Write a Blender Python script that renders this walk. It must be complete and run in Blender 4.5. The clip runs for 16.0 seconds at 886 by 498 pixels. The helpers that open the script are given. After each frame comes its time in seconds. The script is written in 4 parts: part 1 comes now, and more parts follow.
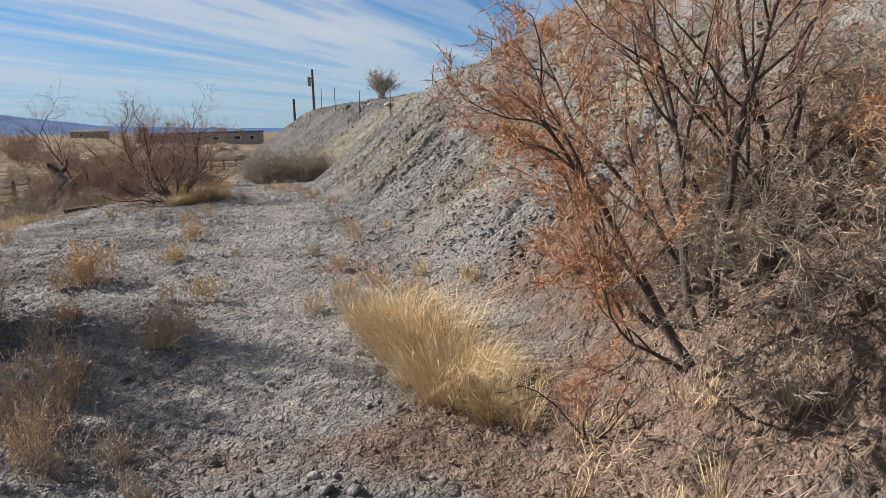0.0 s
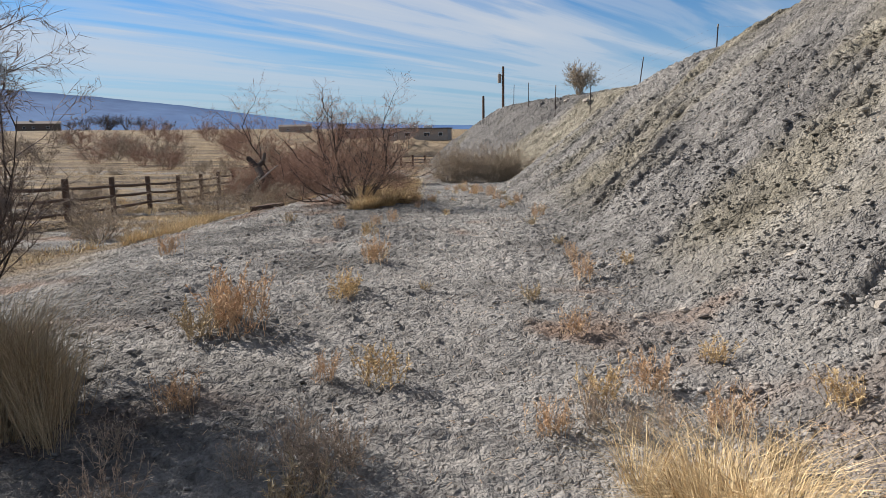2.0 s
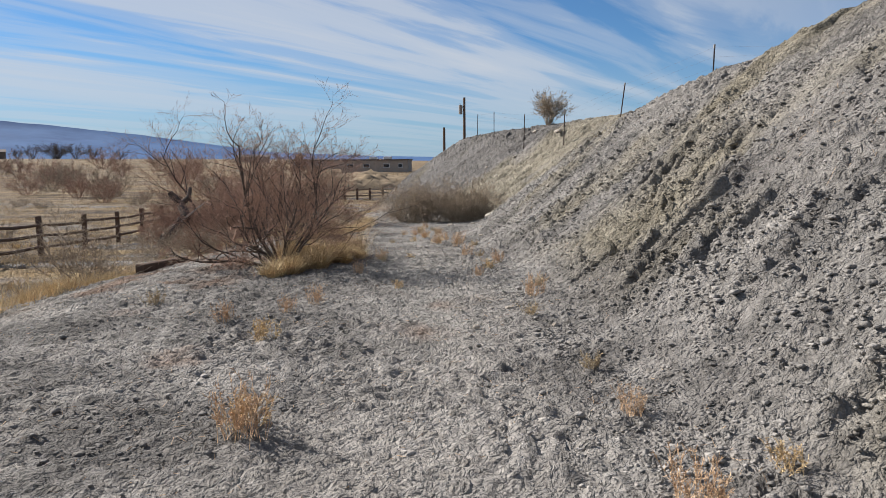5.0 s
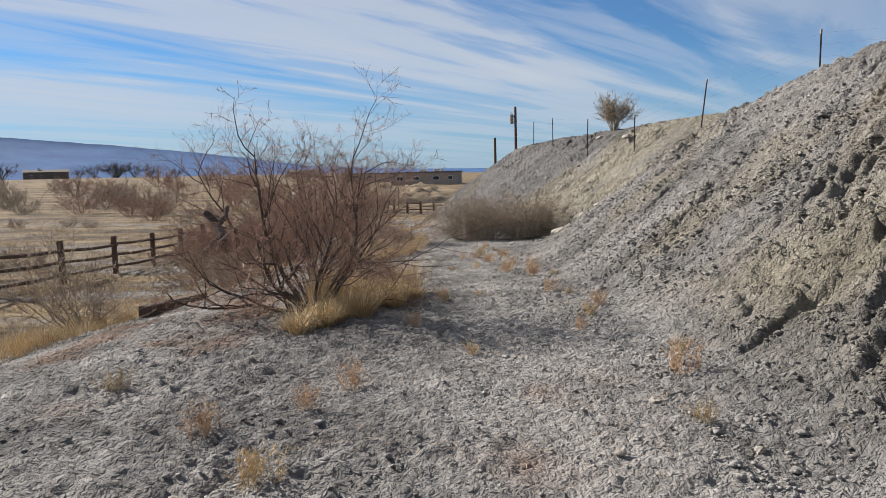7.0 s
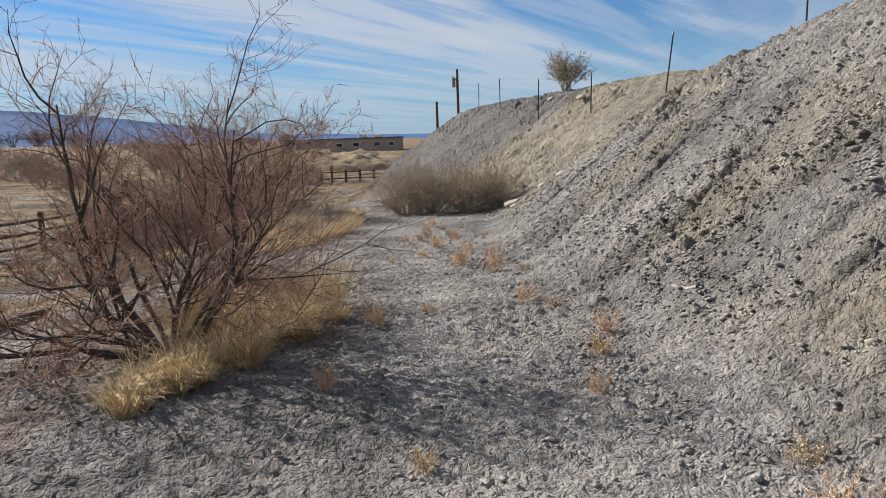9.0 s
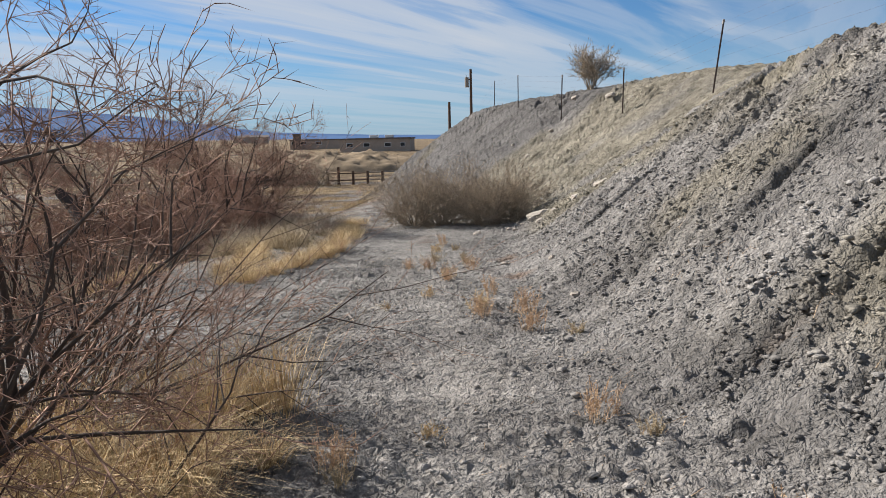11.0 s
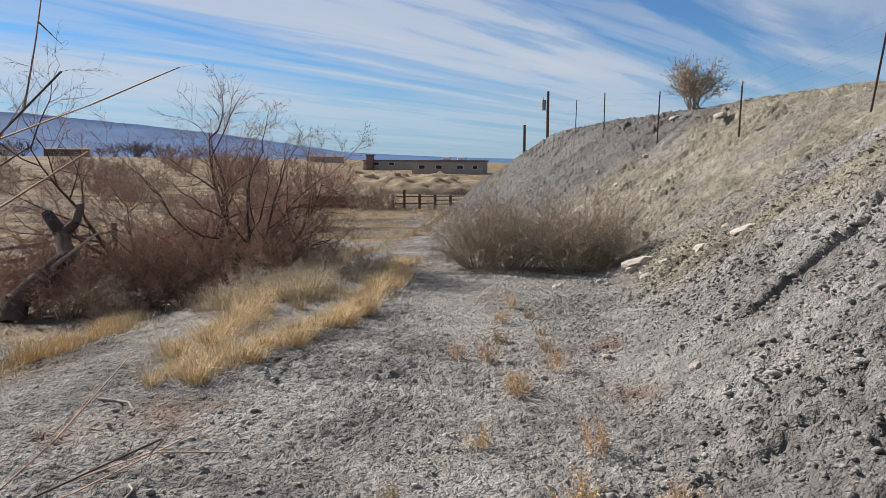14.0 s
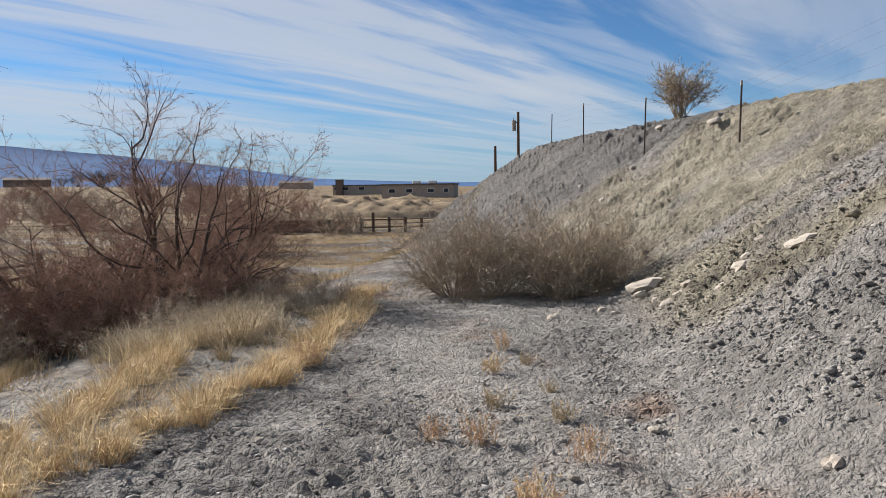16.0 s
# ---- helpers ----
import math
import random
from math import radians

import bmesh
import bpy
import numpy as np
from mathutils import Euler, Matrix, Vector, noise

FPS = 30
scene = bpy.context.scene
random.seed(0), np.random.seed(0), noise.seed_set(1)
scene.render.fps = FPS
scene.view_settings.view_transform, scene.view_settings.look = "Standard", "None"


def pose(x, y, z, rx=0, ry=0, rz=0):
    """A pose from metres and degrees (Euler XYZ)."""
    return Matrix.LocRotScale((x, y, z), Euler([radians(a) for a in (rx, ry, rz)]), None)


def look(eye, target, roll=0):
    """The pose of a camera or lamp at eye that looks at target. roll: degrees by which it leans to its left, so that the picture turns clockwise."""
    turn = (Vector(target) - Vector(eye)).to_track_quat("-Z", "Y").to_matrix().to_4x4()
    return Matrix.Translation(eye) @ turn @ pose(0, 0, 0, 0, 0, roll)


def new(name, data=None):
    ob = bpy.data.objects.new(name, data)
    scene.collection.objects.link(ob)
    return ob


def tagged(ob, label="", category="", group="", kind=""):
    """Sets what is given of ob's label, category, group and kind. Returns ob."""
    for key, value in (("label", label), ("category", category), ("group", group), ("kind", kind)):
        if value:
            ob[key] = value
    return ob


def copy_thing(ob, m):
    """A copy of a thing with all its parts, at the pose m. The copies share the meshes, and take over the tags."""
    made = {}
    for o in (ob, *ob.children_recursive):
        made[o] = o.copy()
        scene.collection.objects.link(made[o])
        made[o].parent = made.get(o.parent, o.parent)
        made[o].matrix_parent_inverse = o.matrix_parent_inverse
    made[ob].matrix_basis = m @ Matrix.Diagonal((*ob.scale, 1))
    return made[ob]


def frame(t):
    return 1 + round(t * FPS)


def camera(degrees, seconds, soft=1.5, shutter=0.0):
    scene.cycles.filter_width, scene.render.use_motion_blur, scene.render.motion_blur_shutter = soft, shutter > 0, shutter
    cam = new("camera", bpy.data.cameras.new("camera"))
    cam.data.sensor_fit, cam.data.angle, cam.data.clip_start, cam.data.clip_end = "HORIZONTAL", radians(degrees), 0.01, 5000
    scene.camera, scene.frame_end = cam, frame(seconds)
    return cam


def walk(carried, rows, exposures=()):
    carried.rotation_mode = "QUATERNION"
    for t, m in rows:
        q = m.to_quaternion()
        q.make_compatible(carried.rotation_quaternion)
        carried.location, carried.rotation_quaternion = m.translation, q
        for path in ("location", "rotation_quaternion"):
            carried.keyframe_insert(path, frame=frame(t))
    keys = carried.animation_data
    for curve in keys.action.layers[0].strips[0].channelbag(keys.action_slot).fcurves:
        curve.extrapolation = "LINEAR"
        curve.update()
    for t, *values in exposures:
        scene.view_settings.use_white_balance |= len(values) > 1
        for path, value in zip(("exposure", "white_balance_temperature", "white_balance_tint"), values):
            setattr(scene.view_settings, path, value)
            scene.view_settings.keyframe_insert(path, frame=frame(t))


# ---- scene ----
cam = camera(63.55, 16.0, soft=0.6)
PATH = [
    (0, look((2.111, -0.580, 1.581), (3.615, 9.165, -0.082), -1.63)),
    (0.5, look((1.967, 0.076, 1.575), (2.851, 9.919, 0.053), -1.57)),
    (1, look((1.896, 0.760, 1.568), (2.118, 10.650, 0.105), -1.61)),
    (1.5, look((1.793, 1.412, 1.563), (1.205, 11.275, 0.017), -1.39)),
    (2, look((1.700, 2.109, 1.565), (0.728, 11.927, -0.069), -0.84)),
    (2.5, look((1.636, 2.818, 1.588), (0.729, 12.658, 0.055), -0.07)),
    (3, look((1.550, 3.539, 1.608), (0.869, 13.420, 0.227), 0.25)),
    (3.5, look((1.525, 4.234, 1.628), (0.905, 14.143, 0.438), 0.21)),
    (3.7, look((1.500, 4.507, 1.614), (0.977, 14.423, 0.427), 0.36)),
    (5.8, look((1.292, 7.468, 1.608), (0.829, 17.382, 0.382), -0.75)),
    (6, look((1.234, 7.753, 1.621), (0.673, 17.676, 0.510), -0.74)),
    (6.5, look((1.079, 8.414, 1.623), (-0.128, 18.286, 0.587), -0.97)),
    (7, look((0.934, 9.072, 1.604), (-0.180, 18.955, 0.562), -1.55)),
    (7.5, look((0.872, 9.773, 1.583), (0.251, 19.686, 0.422), -1.77)),
    (8, look((0.779, 10.449, 1.560), (0.420, 20.350, 0.203), -2.27)),
    (8.2, look((0.756, 10.752, 1.567), (0.510, 20.642, 0.111), -2.26)),
    (10.3, look((0.670, 13.932, 1.608), (0.156, 23.790, 0.009), -1.51)),
    (10.5, look((0.651, 14.216, 1.578), (0.209, 24.073, -0.046), -1.36)),
    (11, look((0.589, 14.940, 1.581), (0.112, 24.813, 0.067), -1.30)),
    (11.5, look((0.508, 15.652, 1.587), (0.018, 25.555, 0.284), -0.67)),
    (12, look((0.501, 16.331, 1.630), (-0.122, 26.242, 0.459), 0.35)),
    (12.5, look((0.429, 17.004, 1.622), (-0.210, 26.914, 0.449), 0.51)),
    (13, look((0.420, 17.666, 1.602), (-0.539, 27.520, 0.193), 0.19)),
    (13.5, look((0.382, 18.307, 1.585), (-0.731, 28.147, 0.197), 0.07)),
    (14, look((0.409, 18.876, 1.567), (-1.040, 28.698, 0.378), 0.17)),
    (14.5, look((0.381, 19.500, 1.497), (-0.886, 29.379, 0.593), 0.25)),
    (15, look((0.299, 20.118, 1.428), (-0.962, 30.001, 0.567), 0.22)),
    (15.5, look((0.172, 20.698, 1.374), (-0.875, 30.614, 0.624), -0.41)),
    (16, look((0.104, 21.237, 1.297), (-0.961, 31.144, 0.442), -0.85)),
]
walk(cam, PATH)

# ---- light ----
SUN_EL, SUN_AZ = radians(32), math.atan2(-0.9, 0.44)   # azimuth from +y towards +x
sun_dir = Vector((math.sin(SUN_AZ) * math.cos(SUN_EL), math.cos(SUN_AZ) * math.cos(SUN_EL), math.sin(SUN_EL)))
sun = new("sun", bpy.data.lights.new("sun", "SUN"))
sun.data.energy, sun.data.angle, sun.data.color = 5.0, radians(0.53), (1.0, 0.94, 0.875)
sun.matrix_world = look(sun_dir * 60, (0, 0, 0))
world = bpy.data.worlds.new("world")
scene.world, world.use_nodes = world, True
scene.view_settings.exposure = 0.86


def node(tree, kind, **values):
    n = tree.nodes.new(kind)
    for key, value in values.items():
        if key in n.inputs:
            n.inputs[key].default_value = value
    return n


def link(tree, a, b):
    tree.links.new(a, b)


def ramp(tree, fac, stops, interpolation="LINEAR"):
    n = tree.nodes.new("ShaderNodeValToRGB")
    n.color_ramp.interpolation = interpolation
    while len(n.color_ramp.elements) < len(stops):
        n.color_ramp.elements.new(0.5)
    for e, (p, c) in zip(n.color_ramp.elements, stops):
        e.position = p
        e.color = (c, c, c, 1) if isinstance(c, (int, float)) else (*c, 1)
    link(tree, fac, n.inputs[0])
    return n.outputs[0]


def math_node(tree, op, a, b=None, c=None):
    n = tree.nodes.new("ShaderNodeMath")
    n.operation = op
    for k, v in enumerate((a, b, c)):
        if v is None:
            continue
        if isinstance(v, (int, float)):
            n.inputs[k].default_value = v
        else:
            link(tree, v, n.inputs[k])
    return n.outputs[0]


def mix_colour(tree, fac, a, b, blend="MIX"):
    n = tree.nodes.new("ShaderNodeMix")
    n.data_type, n.blend_type = "RGBA", blend
    for socket, v in ((n.inputs[0], fac), (n.inputs[6], a), (n.inputs[7], b)):
        if isinstance(v, (int, float)):
            socket.default_value = v
        elif isinstance(v, tuple):
            socket.default_value = (*v, 1)
        else:
            link(tree, v, socket)
    return n.outputs[2]


def make_sky():
    t = world.node_tree
    back = t.nodes["Background"]
    sky = t.nodes.new("ShaderNodeTexSky")
    sky.sky_type, sky.sun_disc = "NISHITA", False
    sky.sun_elevation, sky.sun_rotation = SUN_EL, SUN_AZ
    sky.altitude, sky.air_density, sky.dust_density, sky.ozone_density = 1500, 1.0, 0.1, 2.5
    co = t.nodes.new("ShaderNodeTexCoord")
    sep = t.nodes.new("ShaderNodeSeparateXYZ")
    link(t, co.outputs["Generated"], sep.inputs[0])
    z = math_node(t, "MAXIMUM", math_node(t, "ADD", sep.outputs[2], 0.03), 0.02)
    u, v = math_node(t, "DIVIDE", sep.outputs[0], z), math_node(t, "DIVIDE", sep.outputs[1], z)
    com = t.nodes.new("ShaderNodeCombineXYZ")
    link(t, u, com.inputs[0]), link(t, v, com.inputs[1])

    def bands(turn, along, across, scale, detail, seed, wave):
        spin = t.nodes.new("ShaderNodeMapping")
        spin.inputs["Rotation"].default_value = (0, 0, radians(turn))
        link(t, com.outputs[0], spin.inputs[0])
        m = t.nodes.new("ShaderNodeMapping")
        m.inputs["Scale"].default_value = (across, along, 1)
        m.inputs["Location"].default_value = (seed, seed * 0.7, 0)
        link(t, spin.outputs[0], m.inputs[0])
        n = node(t, "ShaderNodeTexNoise", Scale=scale, Detail=detail, Roughness=0.58, Distortion=wave)
        link(t, m.outputs[0], n.inputs["Vector"])
        return n.outputs[0]

    wide = bands(27, 0.10, 1.0, 0.62, 3.0, 3.1, 0.3)
    fine = bands(31, 0.16, 1.0, 1.7, 8.0, 8.4, 0.5)
    amount = math_node(t, "ADD", math_node(t, "MULTIPLY", wide, 0.62), math_node(t, "MULTIPLY", fine, 0.42))
    cover = ramp(t, amount, [(0.41, 0.0), (0.48, 0.35), (0.54, 0.8), (0.64, 1.0)], "EASE")
    low = ramp(t, sep.outputs[2], [(0.0, 0.15), (0.06, 0.55), (0.13, 1.0)])
    cover = math_node(t, "MULTIPLY", cover, low)
    cover = math_node(t, "MULTIPLY", cover, ramp(t, sep.outputs[0], [(0.18, 1.0), (0.5, 0.3)]))
    tint = mix_colour(t, 1.0, sky.outputs[0], (0.64, 0.95, 1.2), "MULTIPLY")
    haze = ramp(t, sep.outputs[2], [(0.0, 0.85), (0.05, 0.6), (0.16, 0.0)])
    tint = mix_colour(t, haze, tint, (3.6, 5.2, 7.0))
    colour = mix_colour(t, math_node(t, "MULTIPLY", cover, 0.92), tint, (7.0, 7.5, 8.3))
    link(t, colour, back.inputs[0])
    back.inputs[1].default_value = 0.046


make_sky()

# ---- materials ----
MAT = {}


def start_material(name, rough=0.9):
    m = bpy.data.materials.new(name)
    m.use_nodes = True
    t = m.node_tree
    b = t.nodes["Principled BSDF"]
    b.inputs["Roughness"].default_value = rough
    if "Specular IOR Level" in b.inputs:
        b.inputs["Specular IOR Level"].default_value = 0.25
    MAT[name] = m
    return t, b


def noise_of(t, scale, detail=4, rough=0.55, vec=None, stretch=None):
    n = node(t, "ShaderNodeTexNoise", Scale=scale, Detail=detail, Roughness=rough)
    if vec is None:
        c = t.nodes.new("ShaderNodeTexCoord")
        vec = c.outputs["Object"]
    if stretch:
        m = t.nodes.new("ShaderNodeMapping")
        m.inputs["Scale"].default_value = stretch
        link(t, vec, m.inputs[0])
        vec = m.outputs[0]
    link(t, vec, n.inputs["Vector"])
    return n.outputs[0]


def bump(t, b, height_socket, strength, distance):
    n = t.nodes.new("ShaderNodeBump")
    n.inputs["Strength"].default_value, n.inputs["Distance"].default_value = strength, distance
    link(t, height_socket, n.inputs["Height"])
    link(t, n.outputs[0], b.inputs["Normal"])


def soil(name, depth):
    t, b = start_material(name, 0.95)
    at = t.nodes.new("ShaderNodeAttribute")
    at.attribute_name = "soil"
    sep = t.nodes.new("ShaderNodeSeparateColor")
    link(t, at.outputs["Color"], sep.inputs[0])
    broad = math_node(t, "ADD", math_node(t, "MULTIPLY", noise_of(t, 0.55, 3, 0.5), 0.55), math_node(t, "MULTIPLY", noise_of(t, 3.6, 6, 0.62), 0.45))
    grey = ramp(t, broad, [(0.36, (0.17, 0.16, 0.15)), (0.45, (0.245, 0.231, 0.215)), (0.54, (0.30, 0.284, 0.264)), (0.66, (0.365, 0.345, 0.32))])
    clay = ramp(t, noise_of(t, 1.6, 7, 0.62), [(0.3, (0.155, 0.138, 0.105)), (0.5, (0.275, 0.247, 0.19)), (0.7, (0.38, 0.345, 0.272))])
    red = ramp(t, noise_of(t, 7.0, 6, 0.7), [(0.3, (0.11, 0.068, 0.047)), (0.55, (0.25, 0.162, 0.115)), (0.7, (0.38, 0.275, 0.205))])
    straw = ramp(t, math_node(t, "ADD", math_node(t, "MULTIPLY", noise_of(t, 0.10, 6, 0.6, stretch=(0.7, 3.2, 1)), 0.6), math_node(t, "MULTIPLY", noise_of(t, 1.3, 8, 0.72), 0.4)), [(0.40, (0.05, 0.036, 0.027)), (0.48, (0.15, 0.104, 0.058)), (0.57, (0.27, 0.195, 0.105)), (0.67, (0.35, 0.26, 0.145))])
    crust = ramp(t, noise_of(t, 6.5, 5, 0.7), [(0.36, 0.5), (0.45, 0.88), (0.55, 1.04), (0.66, 1.18)])
    c = mix_colour(t, sep.outputs[2], grey, clay)
    c = mix_colour(t, 0.75, c, crust, "MULTIPLY")
    c = mix_colour(t, math_node(t, "MULTIPLY", sep.outputs[1], 0.85), c, red)
    c = mix_colour(t, at.outputs["Alpha"], c, ramp(t, noise_of(t, 5.0, 6, 0.65), [(0.3, (0.22, 0.205, 0.188)), (0.5, (0.34, 0.318, 0.292)), (0.7, (0.42, 0.395, 0.362))]))
    # darker shale, and painted shade of the hollows and far flank, in one mask
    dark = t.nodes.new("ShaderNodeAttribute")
    dark.attribute_name = "shale_shade"
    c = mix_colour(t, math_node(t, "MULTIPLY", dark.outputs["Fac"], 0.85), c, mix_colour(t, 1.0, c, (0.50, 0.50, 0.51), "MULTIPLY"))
    c = mix_colour(t, sep.outputs[0], c, straw)
    streak = ramp(t, noise_of(t, 0.9, 6, 0.62, stretch=(0.4, 1.5, 0.4)), [(0.36, 0.72), (0.5, 1.0), (0.64, 1.1)])
    c = mix_colour(t, 0.7, c, streak, "MULTIPLY")
    grain = noise_of(t, 42, 5, 0.75)
    c = mix_colour(t, 0.6, c, ramp(t, grain, [(0.32, 0.3), (0.43, 0.78), (0.52, 1.0), (0.68, 1.5)]), "MULTIPLY")
    link(t, c, b.inputs["Base Color"])
    co = t.nodes.new("ShaderNodeTexCoord")
    warp = node(t, "ShaderNodeTexNoise", Scale=9.0, Detail=3.0)
    link(t, co.outputs["Object"], warp.inputs["Vector"])
    moved = t.nodes.new("ShaderNodeVectorMath")
    moved.operation = "MULTIPLY_ADD"
    moved.inputs[1].default_value = (0.12, 0.12, 0.12)
    link(t, warp.outputs["Color"], moved.inputs[0]), link(t, co.outputs["Object"], moved.inputs[2])
    crumbs = []
    for scale, weight in ((14.0, 0.8), (30.0, 0.6), (62.0, 0.35)):
        v = node(t, "ShaderNodeTexVoronoi", Scale=scale, Randomness=1.0)
        link(t, moved.outputs[0], v.inputs["Vector"])
        crumbs.append(math_node(t, "MULTIPLY", math_node(t, "SUBTRACT", 1.0, v.outputs["Distance"]), weight))
    relief = math_node(t, "ADD", math_node(t, "ADD", crumbs[0], crumbs[1]), crumbs[2])
    relief = math_node(t, "ADD", relief, math_node(t, "MULTIPLY", noise_of(t, 16, 6, 0.7), 1.2))
    bump(t, b, relief, 1.0, depth)


def plain(name, dark, light, scale=6.0, rough=0.85, stretch=None, relief=0.0, metal=0.0, spread=True):
    """A surface whose colour wanders between two tones, by grain and from piece to piece."""
    t, b = start_material(name, rough)
    n = noise_of(t, scale, 5, 0.6, stretch=stretch)
    if spread:
        g = t.nodes.new("ShaderNodeNewGeometry")
        n = math_node(t, "ADD", math_node(t, "MULTIPLY", n, 0.6), math_node(t, "MULTIPLY", g.outputs["Random Per Island"], 0.4))
    link(t, ramp(t, n, [(0.25, dark), (0.75, light)]), b.inputs["Base Color"])
    b.inputs["Metallic"].default_value = metal
    if relief:
        bump(t, b, noise_of(t, scale * 4, 4, 0.6, stretch=stretch), 0.6, relief)


soil("soil", 0.06)
soil("clod_soil", 0.012)
plain("bark", (0.035, 0.028, 0.024), (0.115, 0.09, 0.075), 14, 0.9, (1, 1, 0.3), 0.01)
plain("twig_grey", (0.12, 0.09, 0.075), (0.30, 0.235, 0.19), 5)
plain("twig_red", (0.15, 0.088, 0.063), (0.43, 0.27, 0.195), 5)
plain("dry_leaf", (0.24, 0.11, 0.05), (0.66, 0.37, 0.20), 4)
plain("sage_twig", (0.20, 0.16, 0.12), (0.52, 0.43, 0.32), 4)
plain("straw", (0.28, 0.18, 0.08), (0.85, 0.665, 0.395), 3)
plain("pale_straw", (0.20, 0.15, 0.09), (0.66, 0.54, 0.36), 3)
plain("weed", (0.30, 0.19, 0.115), (0.74, 0.54, 0.35), 3)
plain("grey_weed", (0.20, 0.155, 0.12), (0.62, 0.50, 0.385), 3)
plain("bush_twig", (0.13, 0.10, 0.076), (0.46, 0.37, 0.27), 4)
plain("old_wood", (0.055, 0.036, 0.026), (0.16, 0.105, 0.075), 8, 0.9, (6, 6, 0.5), 0.01)
plain("grey_wood", (0.16, 0.14, 0.12), (0.36, 0.32, 0.28), 8, 0.9, (6, 6, 0.5), 0.01)
plain("rust_steel", (0.05, 0.04, 0.04), (0.12, 0.09, 0.075), 20, 0.6, None, 0.0, 0.6)
plain("mound", (0.12, 0.09, 0.06), (0.31, 0.235, 0.15), 0.8, 0.95, None, 0.05, spread=False)
plain("stucco", (0.30, 0.24, 0.19), (0.40, 0.33, 0.27), 1.0, 0.9, None, 0.0, spread=False)
plain("dark_brick", (0.10, 0.075, 0.06), (0.19, 0.14, 0.11), 3.0, 0.9, None, 0.0, spread=False)
plain("white_paint", (0.55, 0.53, 0.50), (0.75, 0.73, 0.70), 1.0, 0.7, None, 0.0, spread=False)
plain("roof", (0.10, 0.085, 0.075), (0.18, 0.15, 0.13), 1.0, 0.9, None, 0.0, spread=False)
plain("dark_glass", (0.02, 0.022, 0.025), (0.04, 0.045, 0.05), 1.0, 0.15, None, 0.0, spread=False)
# blue of the distant air put into the tableland's base colour
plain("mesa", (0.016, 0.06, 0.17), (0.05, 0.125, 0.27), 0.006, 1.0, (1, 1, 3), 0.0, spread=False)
plain("rock", (0.20, 0.17, 0.14), (0.41, 0.365, 0.31), 5, 0.9, None, 0.01)

# ---- terrain ----
PERM = np.random.RandomState(7).permutation(4096)


def perlin(x, y, seed=0):
    """Gradient noise over arrays, about -0.7 to 0.7."""
    xi, yi = np.floor(x).astype(np.int64), np.floor(y).astype(np.int64)
    xf, yf = x - xi, y - yi
    u, v = xf * xf * xf * (xf * (xf * 6 - 15) + 10), yf * yf * yf * (yf * (yf * 6 - 15) + 10)

    def corner(i, j, dx, dy):
        a = PERM[(PERM[(i + seed * 131) & 4095] + j) & 4095] * (2 * np.pi / 4096)
        return np.cos(a) * dx + np.sin(a) * dy

    a, b = corner(xi, yi, xf, yf), corner(xi + 1, yi, xf - 1, yf)
    c, d = corner(xi, yi + 1, xf, yf - 1), corner(xi + 1, yi + 1, xf - 1, yf - 1)
    return (a + u * (b - a)) * (1 - v) + (c + u * (d - c)) * v


def fbm(x, y, octaves, seed=0, gain=0.5):
    out, amp = 0.0, 1.0
    for k in range(octaves):
        out = out + amp * perlin(x * 2.03**k, y * 2.03**k, seed + k)
        amp *= gain
    return out


def step(a, b, x):
    s = np.clip((x - a) / (b - a), 0, 1)
    return s * s * (3 - 2 * s)


def path_level(y):
    return np.interp(y, (-40, -8, 7, 14, 17, 22, 27, 32, 45, 73, 90), (-0.2, -0.04, 0.07, 0.07, 0.03, -0.2, -0.44, -0.67, -1.2, -1.9, -1.9))


def plain_level(x, y):
    r = np.sqrt(np.maximum(y, 0) ** 2 + (0.8 * np.minimum(x + 8, 0)) ** 2)
    return np.interp(r, (0, 12, 17, 20, 27, 34, 50, 75, 120, 200, 400, 900), (-0.35, -0.4, -0.55, -0.75, -1.1, -1.45, -1.8, -1.95, -1.6, -0.7, 0.4, 1.8)) + 4.0 * step(-50, -220, x)


def hill_toe(y):
    return np.interp(y, (-20, 0, 5, 7, 10.5, 13, 16, 19, 22, 27, 30, 34, 37, 40.5, 42.5, 45, 51, 57, 60, 64, 70, 80, 90),
                     (3.6, 3.4, 3.2, 3.1, 2.8, 2.6, 2.2, 1.9, 1.4, 1.25, 1.4, 1.7, 1.6, 0.8, 0, -1, -3.6, -6.2, -6.4, -4, 2, 17, 40))


def hill_top(y):
    return np.interp(y, (-20, 10, 15, 18, 20, 23, 25.4, 27.3, 29, 34.5, 38, 40, 45, 51, 58, 64, 80), (5.83, 5.49, 4.78, 4.25, 3.8, 3.33, 3.1, 2.88, 3.0, 3.45, 3.7, 3.85, 3.75, 3.7, 3.5, 3.3, 3.0))


def base_height(x, y):
    """The smooth lie of the land: path, bank down to the plain, hill."""
    x, y = np.asarray(x, float), np.asarray(y, float)
    g, p = path_level(y), plain_level(x, y)
    edge = np.interp(y, (0, 12, 20, 26, 34, 45), (-2.2, -2.3, -2.6, -3.3, -3.4, -3.0))
    z = g + (p - g) * step(0, 1, (edge - x) / 4.2)
    z = np.where(y > 60, z + (p - z) * step(60, 80, y), z)
    slope = np.interp(y, (-20, 27, 34, 37, 41, 46), (0.80, 0.80, 0.62, 0.64, 0.72, 0.70))
    a = (x - hill_toe(y)) * slope
    a = 0.12 * np.logaddexp(0, a / 0.12)
    b = np.maximum(hill_top(y) - z, 0.05)
    k = 0.34
    rise = -k * np.logaddexp(-a / k, -b / k)
    return z + np.maximum(rise, 0)


